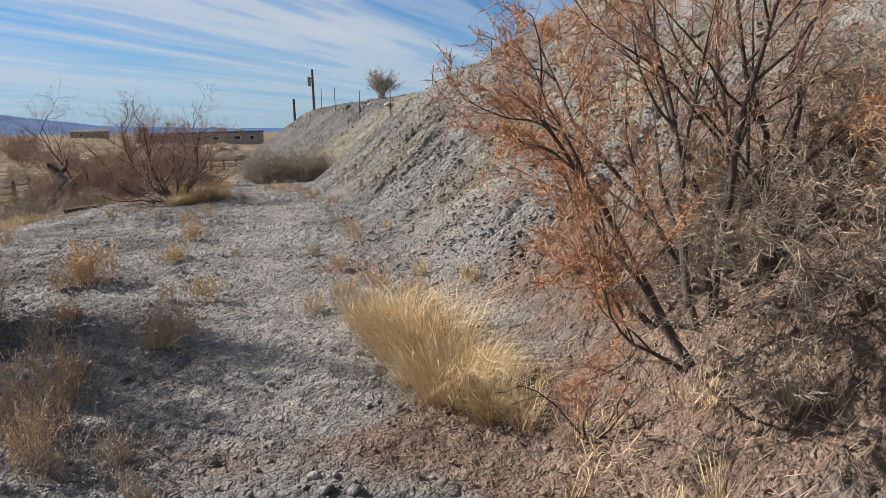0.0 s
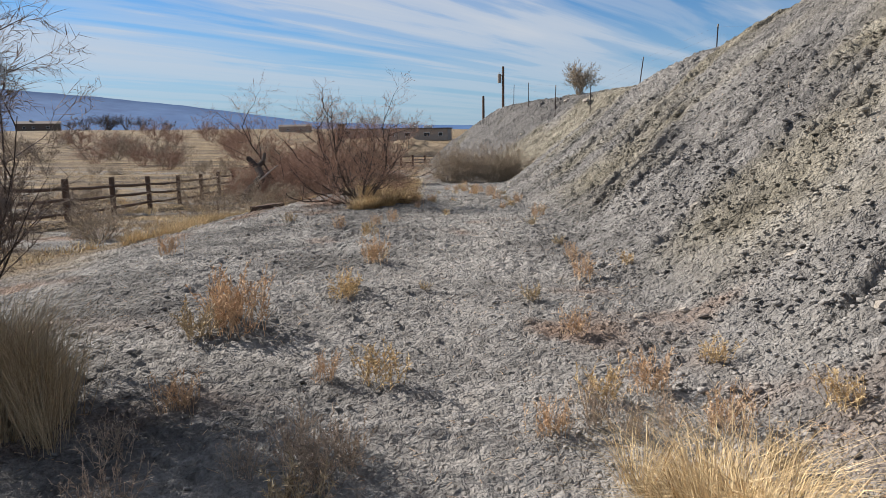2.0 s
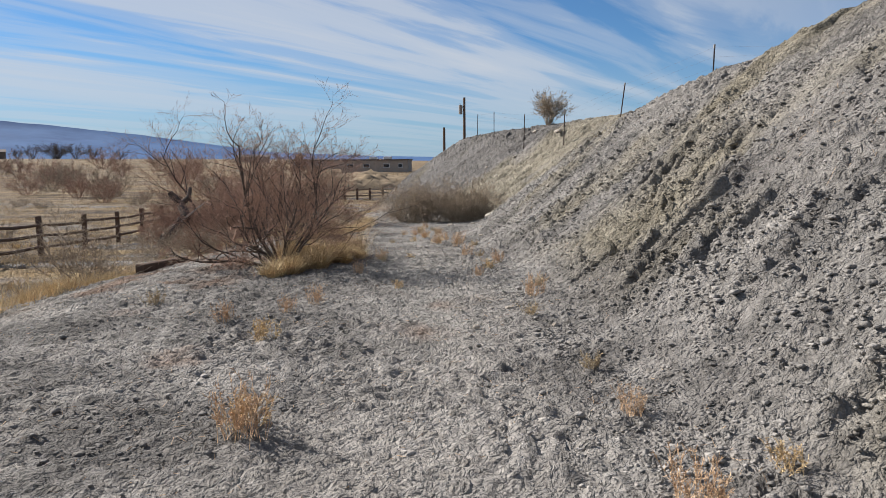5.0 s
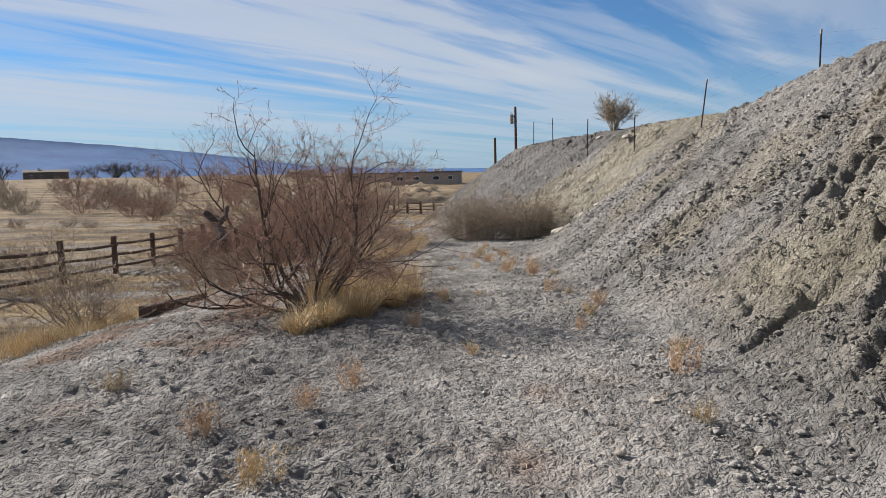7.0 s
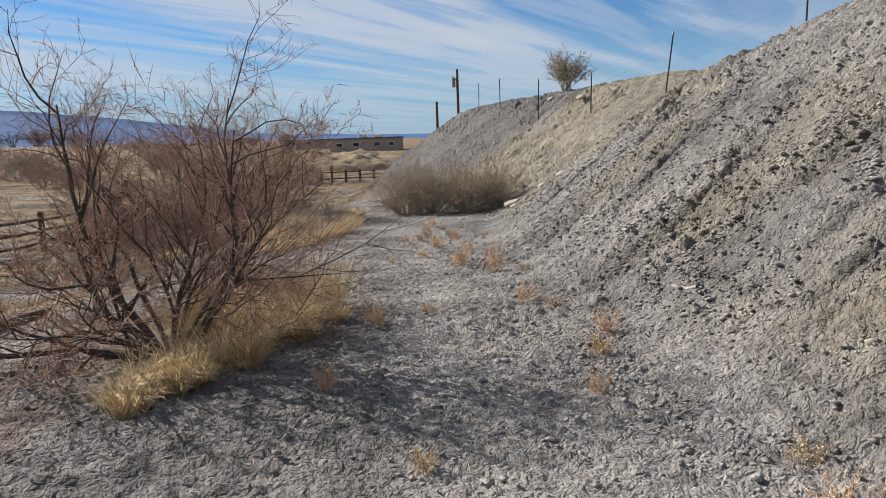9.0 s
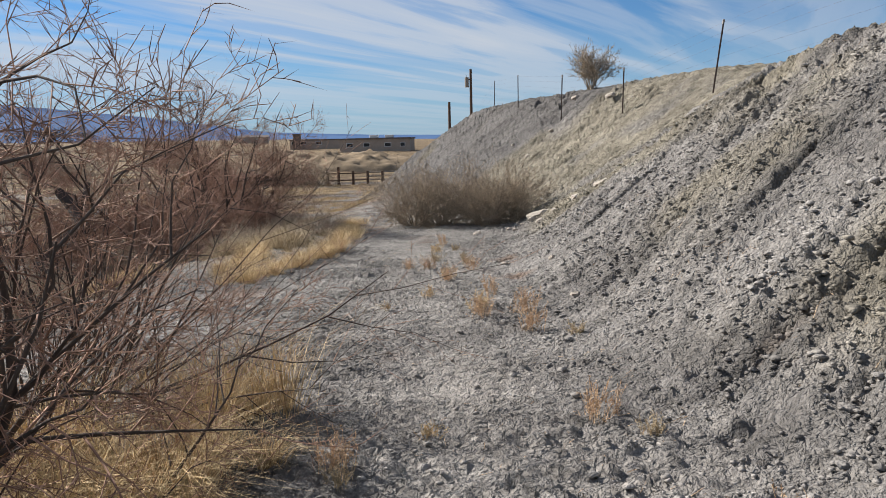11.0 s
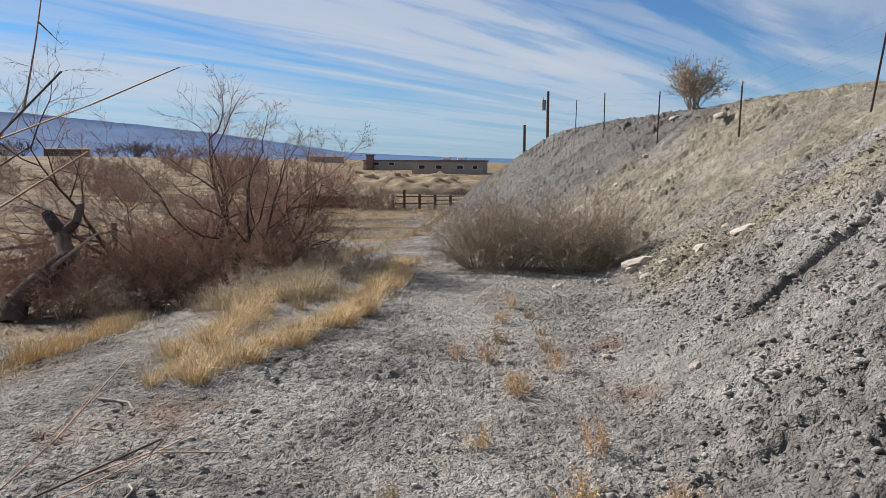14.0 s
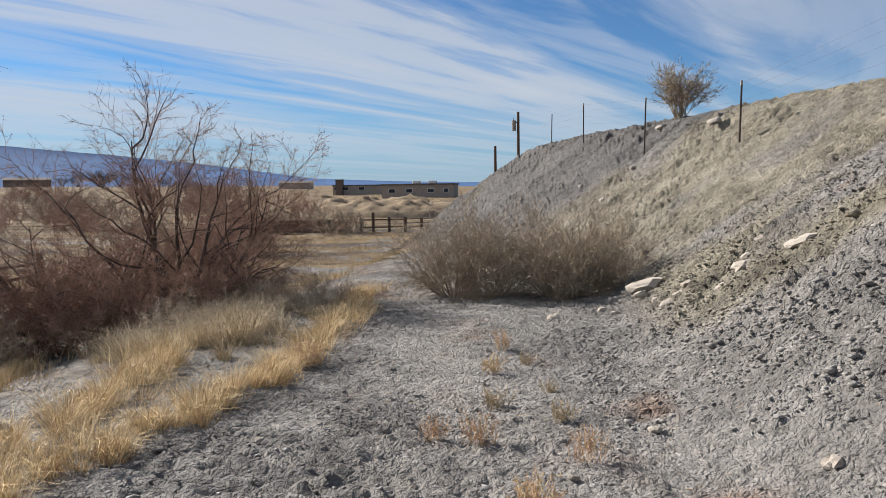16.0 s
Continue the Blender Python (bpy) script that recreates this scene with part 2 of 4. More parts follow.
def steepness(x, y):
    return step(-0.1, 0.9, x - hill_toe(y))


HOLLOWS = ((2.95, 14.75, 0.30, 0.09, 0.34), (3.9, 12.0, 0.22, 0.12, 0.16), (2.25, 22.2, 0.6, 0.10, 0.16), (2.7, 25.6, 0.7, 0.09, 0.16), (2.3, 19.3, 0.3, 0.10, 0.09), (3.9, 9.2, 0.3, 0.12, 0.14),
           (3.4, 16.6, 0.6, 0.10, 0.14), (2.0, 18.6, 0.25, 0.10, 0.07), (3.2, 19.6, 0.8, 0.08, 0.14), (4.4, 11.2, 0.4, 0.10, 0.14), (1.75, 23.0, 0.4, 0.10, 0.08), (3.0, 42.6, 0.5, 0.15, 0.22), (4.4, 17.5, 0.9, 0.10, 0.16), (3.6, 21.6, 0.8, 0.09, 0.14))


def height(x, y):
    """The land with its clods, gullies and hoof-soft crust."""
    x, y = np.asarray(x, float), np.asarray(y, float)
    hill = steepness(x, y)
    near = step(90, 45, np.hypot(x, y - 15))
    z = base_height(x, y)
    wob = fbm(x * 0.5, y * 0.5, 2, 3)
    # gullies that run down the slope
    gy = y * 1.0 - 0.35 * x + wob * 1.3
    gully = 1 - np.abs(perlin(x * 0.22, gy * 0.8, 11)) * 2
    gully2 = 1 - np.abs(perlin(x * 0.5 + 7, gy * 2.0, 15)) * 2
    strong = step(-0.3, 0.4, perlin(x * 0.35, y * 0.2, 17))
    z = z - hill * near * (0.30 * np.maximum(gully - 0.62, 0) + 0.26 * np.maximum(gully2 - 0.62, 0)) * (0.4 + strong) * (0.25 + 0.75 * step(3.5, 6.5, y))
    # overhung cracks and slumps
    for cx, cy, lx, ly, deep in HOLLOWS:
        u, v = (x - cx), (y - cy) - 0.35 * (x - cx)
        z = z - deep * np.exp(-(u / lx) ** 2 - (np.where(v > 0, v / (0.35 * ly), v / (1.2 * ly))) ** 2)
    lump = fbm(x * 1.1, y * 1.1, 3, 21)
    clod = np.abs(fbm(x * 4.6, y * 4.6, 2, 31, 0.6))
    crumb = np.abs(fbm(x * 8.5, y * 8.5, 1, 41)) * 1.6 - 0.3
    chip = perlin(x * 11.5, y * 11.5, 43)
    rill = (0.3 - np.abs(perlin(x * 0.7, gy * 5.0, 57))) * step(26, 36, y)
    grit = fbm(x * 13.0, y * 13.0, 1, 45)
    patch = step(-0.2, 0.3, perlin(x * 0.45, y * 0.45, 51))
    # broken crust: low scarps with sharp lips
    def scarps(v):
        f = v - np.floor(v)
        return np.floor(v) + step(0.0, 0.16, f) * 0.75 + 0.25 * f
    crust = fbm(x * 1.0 + 3, gy * 2.0, 3, 201, 0.6)
    flake = fbm(x * 2.1, y * 2.6, 3, 205, 0.6)
    z = z + near * (hill * 0.085 * (scarps(crust * 4.0) - crust * 4.0) + (1 - 0.6 * hill) * 0.046 * (scarps(flake * 4.5) - flake * 4.5))
    rut = np.exp(-((x - np.interp(y, (0, 10, 20, 30), (1.9, 1.2, 0.3, -0.9)) - 0.15 * np.sin(y * 0.6)) / 0.28) ** 2)
    tread = step(0.1, 0.5, np.abs(fbm(x * 1.9, y * 1.9, 2, 47)))
    z = z + near * (hill * (0.075 * lump + 0.11 * clod * (0.4 + patch) + 0.07 * crumb * (0.45 + 0.75 * patch) + 0.03 * chip + 0.02 * grit + 0.10 * rill)
                    + (1 - hill) * (0.04 * lump + (0.042 * clod * (0.3 + patch) + 0.045 * crumb * (0.3 + 0.8 * tread) + 0.036 * chip * (0.4 + patch)) * (1 - 0.4 * rut) + 0.012 * grit - 0.02 * rut))
    z = z - near * (0.035 + 0.045 * hill)
    far = step(40, 120, np.hypot(x, y))
    return z + far * 0.35 * fbm(x * 0.05, y * 0.05, 3, 61) * step(20, -4, x)


def lie(x, y):
    """Height of the ground at one point."""
    return float(height(np.array([x]), np.array([y]))[0])


def spaced(stops):
    """Coordinates from (start, end, spacing at start, spacing at end) stretches."""
    out = []
    for a, b, s0, s1 in stops:
        q = a
        while q < b - 1e-6:
            out.append(q)
            q += s0 + (s1 - s0) * (q - a) / (b - a)
    return np.array(out + [stops[-1][1]])


def mesh_from(name, verts, faces, smooth=False):
    me = bpy.data.meshes.new(name)
    n = faces.shape[1]
    me.vertices.add(len(verts)), me.loops.add(faces.size), me.polygons.add(len(faces))
    me.vertices.foreach_set("co", np.ascontiguousarray(verts, np.float32).ravel())
    me.loops.foreach_set("vertex_index", np.ascontiguousarray(faces, np.int32).ravel())
    me.polygons.foreach_set("loop_start", np.arange(0, faces.size, n, dtype=np.int32))
    if smooth:
        me.polygons.foreach_set("use_smooth", np.ones(len(faces), bool))
    me.update(calc_edges=True)
    return me


def soil_kind(X, Y):
    """What the soil is made of: straw on the plain, red earth and litter, yellow clay of the hill, pale trodden crust."""
    straw = step(-3.4, -6.0, X + 0.8 * fbm(X * 0.4, Y * 0.4, 3, 71)) * step(-0.25, 0.2, fbm(X * 0.22, Y * 0.3, 3, 75) + 0.12)
    straw = np.where(X < -9, np.maximum(straw, step(25, 60, np.hypot(X, Y)) * (0.3 + 0.7 * step(-0.2, 0.12, fbm(X * 0.03, Y * 0.13, 3, 77)))), straw)
    straw = np.where(Y > 62, np.maximum(straw, step(62, 80, Y)), straw)
    red = step(0.0, 0.45, fbm(X * 0.6, Y * 0.6, 3, 81) + 1.0 * np.exp(-((X - 4.2) / 1.35) ** 2 - ((Y - 2.6) / 3.0) ** 2)
               + 0.35 * np.exp(-((X + 2.6) / 1.2) ** 2 - ((Y - 16.5) / 3.0) ** 2) - 0.12 - 0.3 * steepness(X, Y) * step(4.5, 8.0, Y) - 0.16 * (X > -2) * np.maximum(step(4.5, 8.0, Y), step(3.0, 2.4, X))) * (1 - straw)
    clay = steepness(X, Y) * step(-0.2, 0.4, fbm(X * 0.3, Y * 0.3, 3, 91) + 0.5 * step(27, 38, Y) - 0.9 * step(43, 47, Y))
    line = np.interp(Y, (0, 10, 20, 30, 45), (2.0, 1.35, 0.55, -0.7, -3.0)) + 0.25 * np.sin(Y * 0.5)
    trodden = np.exp(-((X - line) / 0.75) ** 2) * step(-0.28, 0.22, fbm(X * 0.9, Y * 0.5, 4, 95, 0.6)) * 0.7 * (1 - steepness(X, Y)) * step(2.5, 5.0, Y) * step(48, 38, Y)
    return np.stack([straw, red, clay, trodden], -1)


def shale_shade(X, Y):
    """Dark fresh shale: bands that run up the slope, patches beside the trodden line. Also shade painted into the
    hollows and the far flank of the hill.
    """
    on = steepness(X, Y)
    bands = step(0.12, 0.34, perlin(X * 0.28, (Y - 0.35 * X) * 0.75, 301) + 0.35 * fbm(X * 1.3, Y * 1.3, 3, 303))
    # far flank turns from the sun: its shade goes into the colour
    flank = step(42.5, 46.0, Y + 0.8 * fbm(X * 0.6, Y * 0.6, 3, 305))
    line = np.interp(Y, (0, 10, 20, 30), (2.0, 1.35, 0.55, -0.7))
    beside = step(0.2, 1.2, np.abs(X - line)) * step(-0.2, 0.25, fbm(X * 0.8, Y * 0.8, 4, 307, 0.6)) * np.where(X < line, 0.75, 0.35)
    # shade of the cracks painted round each hollow
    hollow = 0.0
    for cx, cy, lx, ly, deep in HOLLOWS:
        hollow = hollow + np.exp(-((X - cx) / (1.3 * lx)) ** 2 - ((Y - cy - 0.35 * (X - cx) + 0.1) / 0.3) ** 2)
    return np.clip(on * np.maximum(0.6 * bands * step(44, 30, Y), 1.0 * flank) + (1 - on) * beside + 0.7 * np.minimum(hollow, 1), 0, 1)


def make_ground():
    xs = spaced([(-3000, -300, 300, 60), (-300, -60, 40, 4), (-60, -12, 3, 0.35), (-12, -4, 0.3, 0.06), (-4, -2, 0.06, 0.045), (-2, 5.0, 0.04, 0.04), (5.0, 7, 0.045, 0.07),
                 (7, 14, 0.07, 0.4), (14, 60, 0.8, 6), (60, 300, 10, 50), (300, 3000, 80, 300)])
    ys = spaced([(-400, -20, 60, 4), (-20, -2, 2, 0.2), (-2, 1.5, 0.15, 0.04), (1.5, 27, 0.038, 0.038), (27, 36, 0.045, 0.085), (36, 48, 0.085, 0.16), (48, 80, 0.15, 0.6),
                 (80, 300, 1, 20), (300, 4000, 30, 300)])
    X, Y = np.meshgrid(xs, ys)
    Z = height(X, Y)
    nx, ny = len(xs), len(ys)
    i = (np.arange(ny - 1)[:, None] * nx + np.arange(nx - 1)[None]).ravel()
    faces = np.stack([i, i + 1, i + 1 + nx, i + nx], 1)
    me = mesh_from("ground", np.stack([X, Y, Z], -1).reshape(-1, 3), faces, True)
    col = me.color_attributes.new("soil", "FLOAT_COLOR", "POINT")
    col.data.foreach_set("color", soil_kind(X, Y).astype(np.float32).ravel())
    dark = me.attributes.new("shale_shade", "FLOAT", "POINT")
    dark.data.foreach_set("value", shale_shade(X, Y).astype(np.float32).ravel())
    ob = new("ground", me)
    me.materials.append(MAT["soil"])
    return tagged(ob, "grey cracked clay ground, eroded hillside and straw plain", "ground", kind="structure")


make_ground()


# ---- building helpers ----
def part(name, data, material, parent=None, label=""):
    """Links a bmesh or a mesh as one object, under its thing if one is given."""
    if isinstance(data, bmesh.types.BMesh):
        me = bpy.data.meshes.new(name)
        data.to_mesh(me)
        data.free()
        data = me
    if not data.materials:
        data.materials.append(MAT[material])
    ob = new(name, data)
    if parent is not None:
        ob.parent = parent
    if label:
        ob["label"] = label
    return ob


def empty(name, m):
    ob = new(name)
    ob.matrix_world = m
    return ob


def prisms(p, q, r0, r1, sides):
    """Tapered sticks from the points p to q: vertices and faces."""
    d = q - p
    d = d / np.maximum(np.linalg.norm(d, axis=1, keepdims=True), 1e-9)
    ref = np.where(np.abs(d[:, 2:3]) < 0.9, np.array([[0, 0, 1.0]]), np.array([[1.0, 0, 0]]))
    a = np.cross(d, ref)
    a /= np.linalg.norm(a, axis=1, keepdims=True)
    b = np.cross(d, a)
    ang = np.arange(sides) * 2 * np.pi / sides
    ring = np.cos(ang)[None, :, None] * a[:, None] + np.sin(ang)[None, :, None] * b[:, None]
    v = np.concatenate([p[:, None] + ring * r0[:, None, None], q[:, None] + ring * r1[:, None, None]], 1)
    k = np.arange(sides)
    f = np.stack([k, (k + 1) % sides, (k + 1) % sides + sides, k + sides], 1)
    faces = (np.arange(len(p))[:, None, None] * 2 * sides + f[None]).reshape(-1, 4)
    return v.reshape(-1, 3), faces


def sticks(name, segs, sides):
    """One mesh of tapered sticks from rows of start, end and two radii."""
    s = np.array(segs, float)
    v, f = prisms(s[:, :3], s[:, 3:6], s[:, 6], s[:, 7], sides)
    return mesh_from(name, v, f, sides > 4)


def slivers(name, rng, segs, per, length, width):
    """Tiny dry leaves and sprays set along sticks."""
    s = np.array(segs, float)
    s = np.repeat(s, per, 0)
    n = len(s)
    p = s[:, :3] + (s[:, 3:6] - s[:, :3]) * rng.rand(n, 1)
    axis = s[:, 3:6] - s[:, :3]
    axis /= np.maximum(np.linalg.norm(axis, axis=1, keepdims=True), 1e-9)
    d = axis * 0.7 + rng.normal(0, 0.55, (n, 3))
    d /= np.linalg.norm(d, axis=1, keepdims=True)
    side = np.cross(d, rng.normal(0, 1, (n, 3)))
    side /= np.linalg.norm(side, axis=1, keepdims=True)
    ln = length * (0.5 + rng.rand(n, 1))
    v = np.stack([p - side * width, p + side * width, p + d * ln], 1).reshape(-1, 3)
    return mesh_from(name, v, np.arange(3 * n).reshape(-1, 3))


def unit(v):
    return v / max(np.linalg.norm(v), 1e-9)


def tube(name, pts, radii, sides):
    """One bent, tapered limb."""
    P = np.array(pts)
    d = np.gradient(P, axis=0)
    d /= np.linalg.norm(d, axis=1, keepdims=True)
    ref = np.array([0.31, 0.95, 0.05]) if abs(d[0, 1]) < 0.8 else np.array([1.0, 0.1, 0])
    a = np.cross(d, ref)
    a /= np.linalg.norm(a, axis=1, keepdims=True)
    b = np.cross(d, a)
    ang = np.arange(sides) * 2 * np.pi / sides
    ring = np.cos(ang)[None, :, None] * a[:, None] + np.sin(ang)[None, :, None] * b[:, None]
    v = (P[:, None] + ring * np.array(radii)[:, None, None]).reshape(-1, 3)
    k, rows = np.arange(sides), np.arange(len(P) - 1)[:, None] * sides
    f = np.stack([rows + k, rows + (k + 1) % sides, rows + (k + 1) % sides + sides, rows + k + sides], -1).reshape(-1, 4)
    return mesh_from(name, v, f, True)


def grow(rng, p, d, length, radius, level, plan, out, limbs=None, stem=None):
    """A branch and all that grows from it. plan rows by level: children, angle, length ratio, wobble, lift, steps."""
    kids, angle, ratio, wobble, lift, steps = plan[level]
    pts, dirs = [p], [d]
    for k in range(steps):
        d = unit(d + rng.normal(0, wobble, 3) + np.array([0, 0, lift]))
        p = p + d * length / steps
        pts.append(p), dirs.append(d)
    tip = 0.16 if level < 2 else 0.35
    radii = [radius * (1 - (1 - tip) * k / steps) for k in range(steps + 1)]
    for k in range(steps):
        out[level].append((*pts[k], *pts[k + 1], radii[k], radii[k + 1]))
    if limbs is not None and level < 2:
        limbs.append((level, stem, pts, radii))
        if level == 0:
            stem = len(limbs) - 1
    if level + 1 >= len(plan):
        return
    n = max(1, int(kids * (0.7 + 0.6 * rng.rand())))
    for c in range(n):
        f = 0.22 + 0.78 * (c + rng.rand()) / n
        k = min(int(f * steps), steps - 1)
        at = pts[k] + (pts[k + 1] - pts[k]) * (f * steps - k)
        side = unit(np.cross(dirs[k + 1], rng.normal(0, 1, 3)))
        ang = radians(angle * (0.6 + 0.8 * rng.rand()))
        nd = dirs[k + 1] * math.cos(ang) + side * math.sin(ang)
        grow(rng, at, nd, length * ratio * (0.55 + 0.7 * rng.rand()) * (1.1 - 0.4 * f), max(radii[k], 0.45 * radius) * 0.6, level + 1, plan, out, limbs, stem)


def shrub(name, x, y, seed, stems, plan, label, category, twig="twig_grey", leaf=None, least=0.0016, sink=0.05, per=2, leaf_size=(0.05, 0.003), group="", woody=True, leaf_label="dry rust-brown sprays"):
    """A woody plant: stems, their branches, the fine twigs of the crown and its dry sprays. stems: rows of offset x, y, lean from upright, heading, length, radius."""
    rng = np.random.RandomState(seed)
    thing = empty(name, pose(x, y, float(base_height(x, y)) - sink))
    fine = []
    for ox, oy, tilt, head, length, radius in stems:
        a, h = radians(tilt), radians(head)
        d = unit(np.array([math.sin(a) * math.cos(h), math.sin(a) * math.sin(h), math.cos(a)]))
        out, limbs, made = [[] for _ in plan], [], {}
        grow(rng, np.array([ox, oy, 0.0]), d, length, radius, 0, plan, out, limbs)
        if woody:
            for k, (level, stem, pts, radii) in enumerate(limbs):
                radii = [max(r, least) for r in radii]
                if level == 0:
                    made[k] = part("stem", tube("stem", pts, radii, 7), "bark", thing)
                else:
                    part("branch", tube("branch", pts, radii, 5), "bark", made[stem])
        for level in out[(2 if woody else 0):]:
            fine += level
    fine = [(*s[:6], max(s[6], least), max(s[7], least * 0.7)) for s in fine]
    tagged(part("crown", sticks("crown", fine, 3), twig, thing, "fine bare twigs"), kind="stuff")
    if leaf:
        tagged(part("dry_foliage", slivers("dry_foliage", rng, fine, per, *leaf_size), leaf, thing, leaf_label), kind="stuff")
    return tagged(thing, label, category, group)


def blades(rng, pos, tall, lean, width, heading):
    """Bent grass blades: three triangles each."""
    n = len(pos)
    az = heading + rng.normal(0, 0.5, n)
    h = tall * (0.35 + 0.85 * rng.rand(n) ** 0.8)
    out = lean * (0.3 + rng.rand(n)) * h
    d = np.stack([np.cos(az), np.sin(az), 0 * az], 1)
    s = np.stack([-np.sin(az), np.cos(az), 0 * az], 1)
    turn = rng.rand(n) * np.pi
    s = s * np.cos(turn)[:, None] + d * np.sin(turn)[:, None]
    up = np.array([0, 0, 1.0])
    m = pos + d * (out * 0.35)[:, None] + up * (h * 0.6)[:, None]
    t = pos + d * out[:, None] + up * h[:, None] * (1 - 0.25 * lean)
    w = (width * (0.6 + 0.7 * rng.rand(n)))[:, None]
    v = np.stack([pos - s * w, pos + s * w, m - s * w * 0.7, m + s * w * 0.7, t], 1).reshape(-1, 3)
    k = np.arange(n)[:, None] * 5
    f = np.concatenate([k + [0, 1, 3], k + [0, 3, 2], k + [2, 3, 4]], 0)
    return v, f


def grass(name, spots, per, tall, material, label, seed, width=0.0026, lean=0.5, kind="", group=""):
    """Tussocks of dry grass. spots: rows of x, y, radius, height factor."""
    rng = np.random.RandomState(seed)
    x0, y0 = spots[0][0], spots[0][1]
    z0 = float(base_height(x0, y0))
    V, F, n = [], [], 0
    for x, y, r, k in spots:
        m = int(per * max(r, 0.05))
        tufts = max(2, int(r / 0.045))
        ca, cq = rng.rand(tufts) * 2 * np.pi, np.sqrt(rng.rand(tufts)) * r
        size, bend = 0.45 + 0.75 * rng.rand(tufts), rng.rand(tufts) * 2 * np.pi
        own = rng.randint(0, tufts, m)
        a, q = rng.rand(m) * 2 * np.pi, np.abs(rng.normal(0, 0.022, m)) * (1 + 8 * r)
        px, py = x + np.cos(ca[own]) * cq[own] + np.cos(a) * q, y + np.sin(ca[own]) * cq[own] + np.sin(a) * q
        pz = height(px, py) - 0.01
        heading = np.arctan2(np.sin(a) + 0.7 * np.sin(bend[own]), np.cos(a) + 0.7 * np.cos(bend[own]))
        v, f = blades(rng, np.stack([px - x0, py - y0, pz - z0], 1), tall * k * size[own], lean, width, heading)
        V.append(v), F.append(f + n)
        n += len(v)
    me = mesh_from("blades", np.concatenate(V), np.concatenate(F))
    if kind:
        ob = part(name, me, material)
        ob.matrix_world = pose(x0, y0, z0)
    else:
        ob = empty(name, pose(x0, y0, z0))
        tagged(part("foliage", me, material, ob), kind="stuff")
    return tagged(ob, label, "dry grass", group, kind)


def lump(seed, subdivisions=1, rough=0.3, flat=0.7):
    bm = bmesh.new()
    bmesh.ops.create_icosphere(bm, subdivisions=subdivisions, radius=1)
    rng = np.random.RandomState(seed)
    off = rng.rand(3) * 50
    for v in bm.verts:
        k = 1 + rough * noise.noise(Vector(v.co) * 1.4 + Vector(off)) * 1.6 + rng.normal(0, rough * 0.25)
        v.co *= k
        v.co.z *= flat
    return bm


def box(bm, x, y, z, sx, sy, sz, turn=0.0):
    """A box with its base centre at x, y, z."""
    m = pose(x, y, z + sz / 2, 0, 0, turn) @ Matrix.Diagonal((sx, sy, sz, 1))
    return bmesh.ops.create_cube(bm, size=1, matrix=m)["verts"]


# ---- woody plants ----
BARE = ((7, 42, 0.62, 0.16, 0.08, 6), (8, 42, 0.58, 0.20, 0.05, 5), (7, 45, 0.55, 0.24, 0.03, 2), (5, 45, 0.5, 0.25, 0.02, 1))


def ring_stems(seed, n, spread, tilt, length, radius, heads=(0, 360)):
    rng = np.random.RandomState(seed)
    rows = []
    for k in range(n):
        h = heads[0] + (heads[1] - heads[0]) * (k + rng.rand()) / n
        q = spread * rng.rand()
        rows.append((q * math.cos(radians(h)), q * math.sin(radians(h)), tilt * (0.35 + 0.9 * rng.rand()), h,
                     length * (0.7 + 0.5 * rng.rand()), radius * (0.6 + 0.6 * rng.rand())))
    return rows


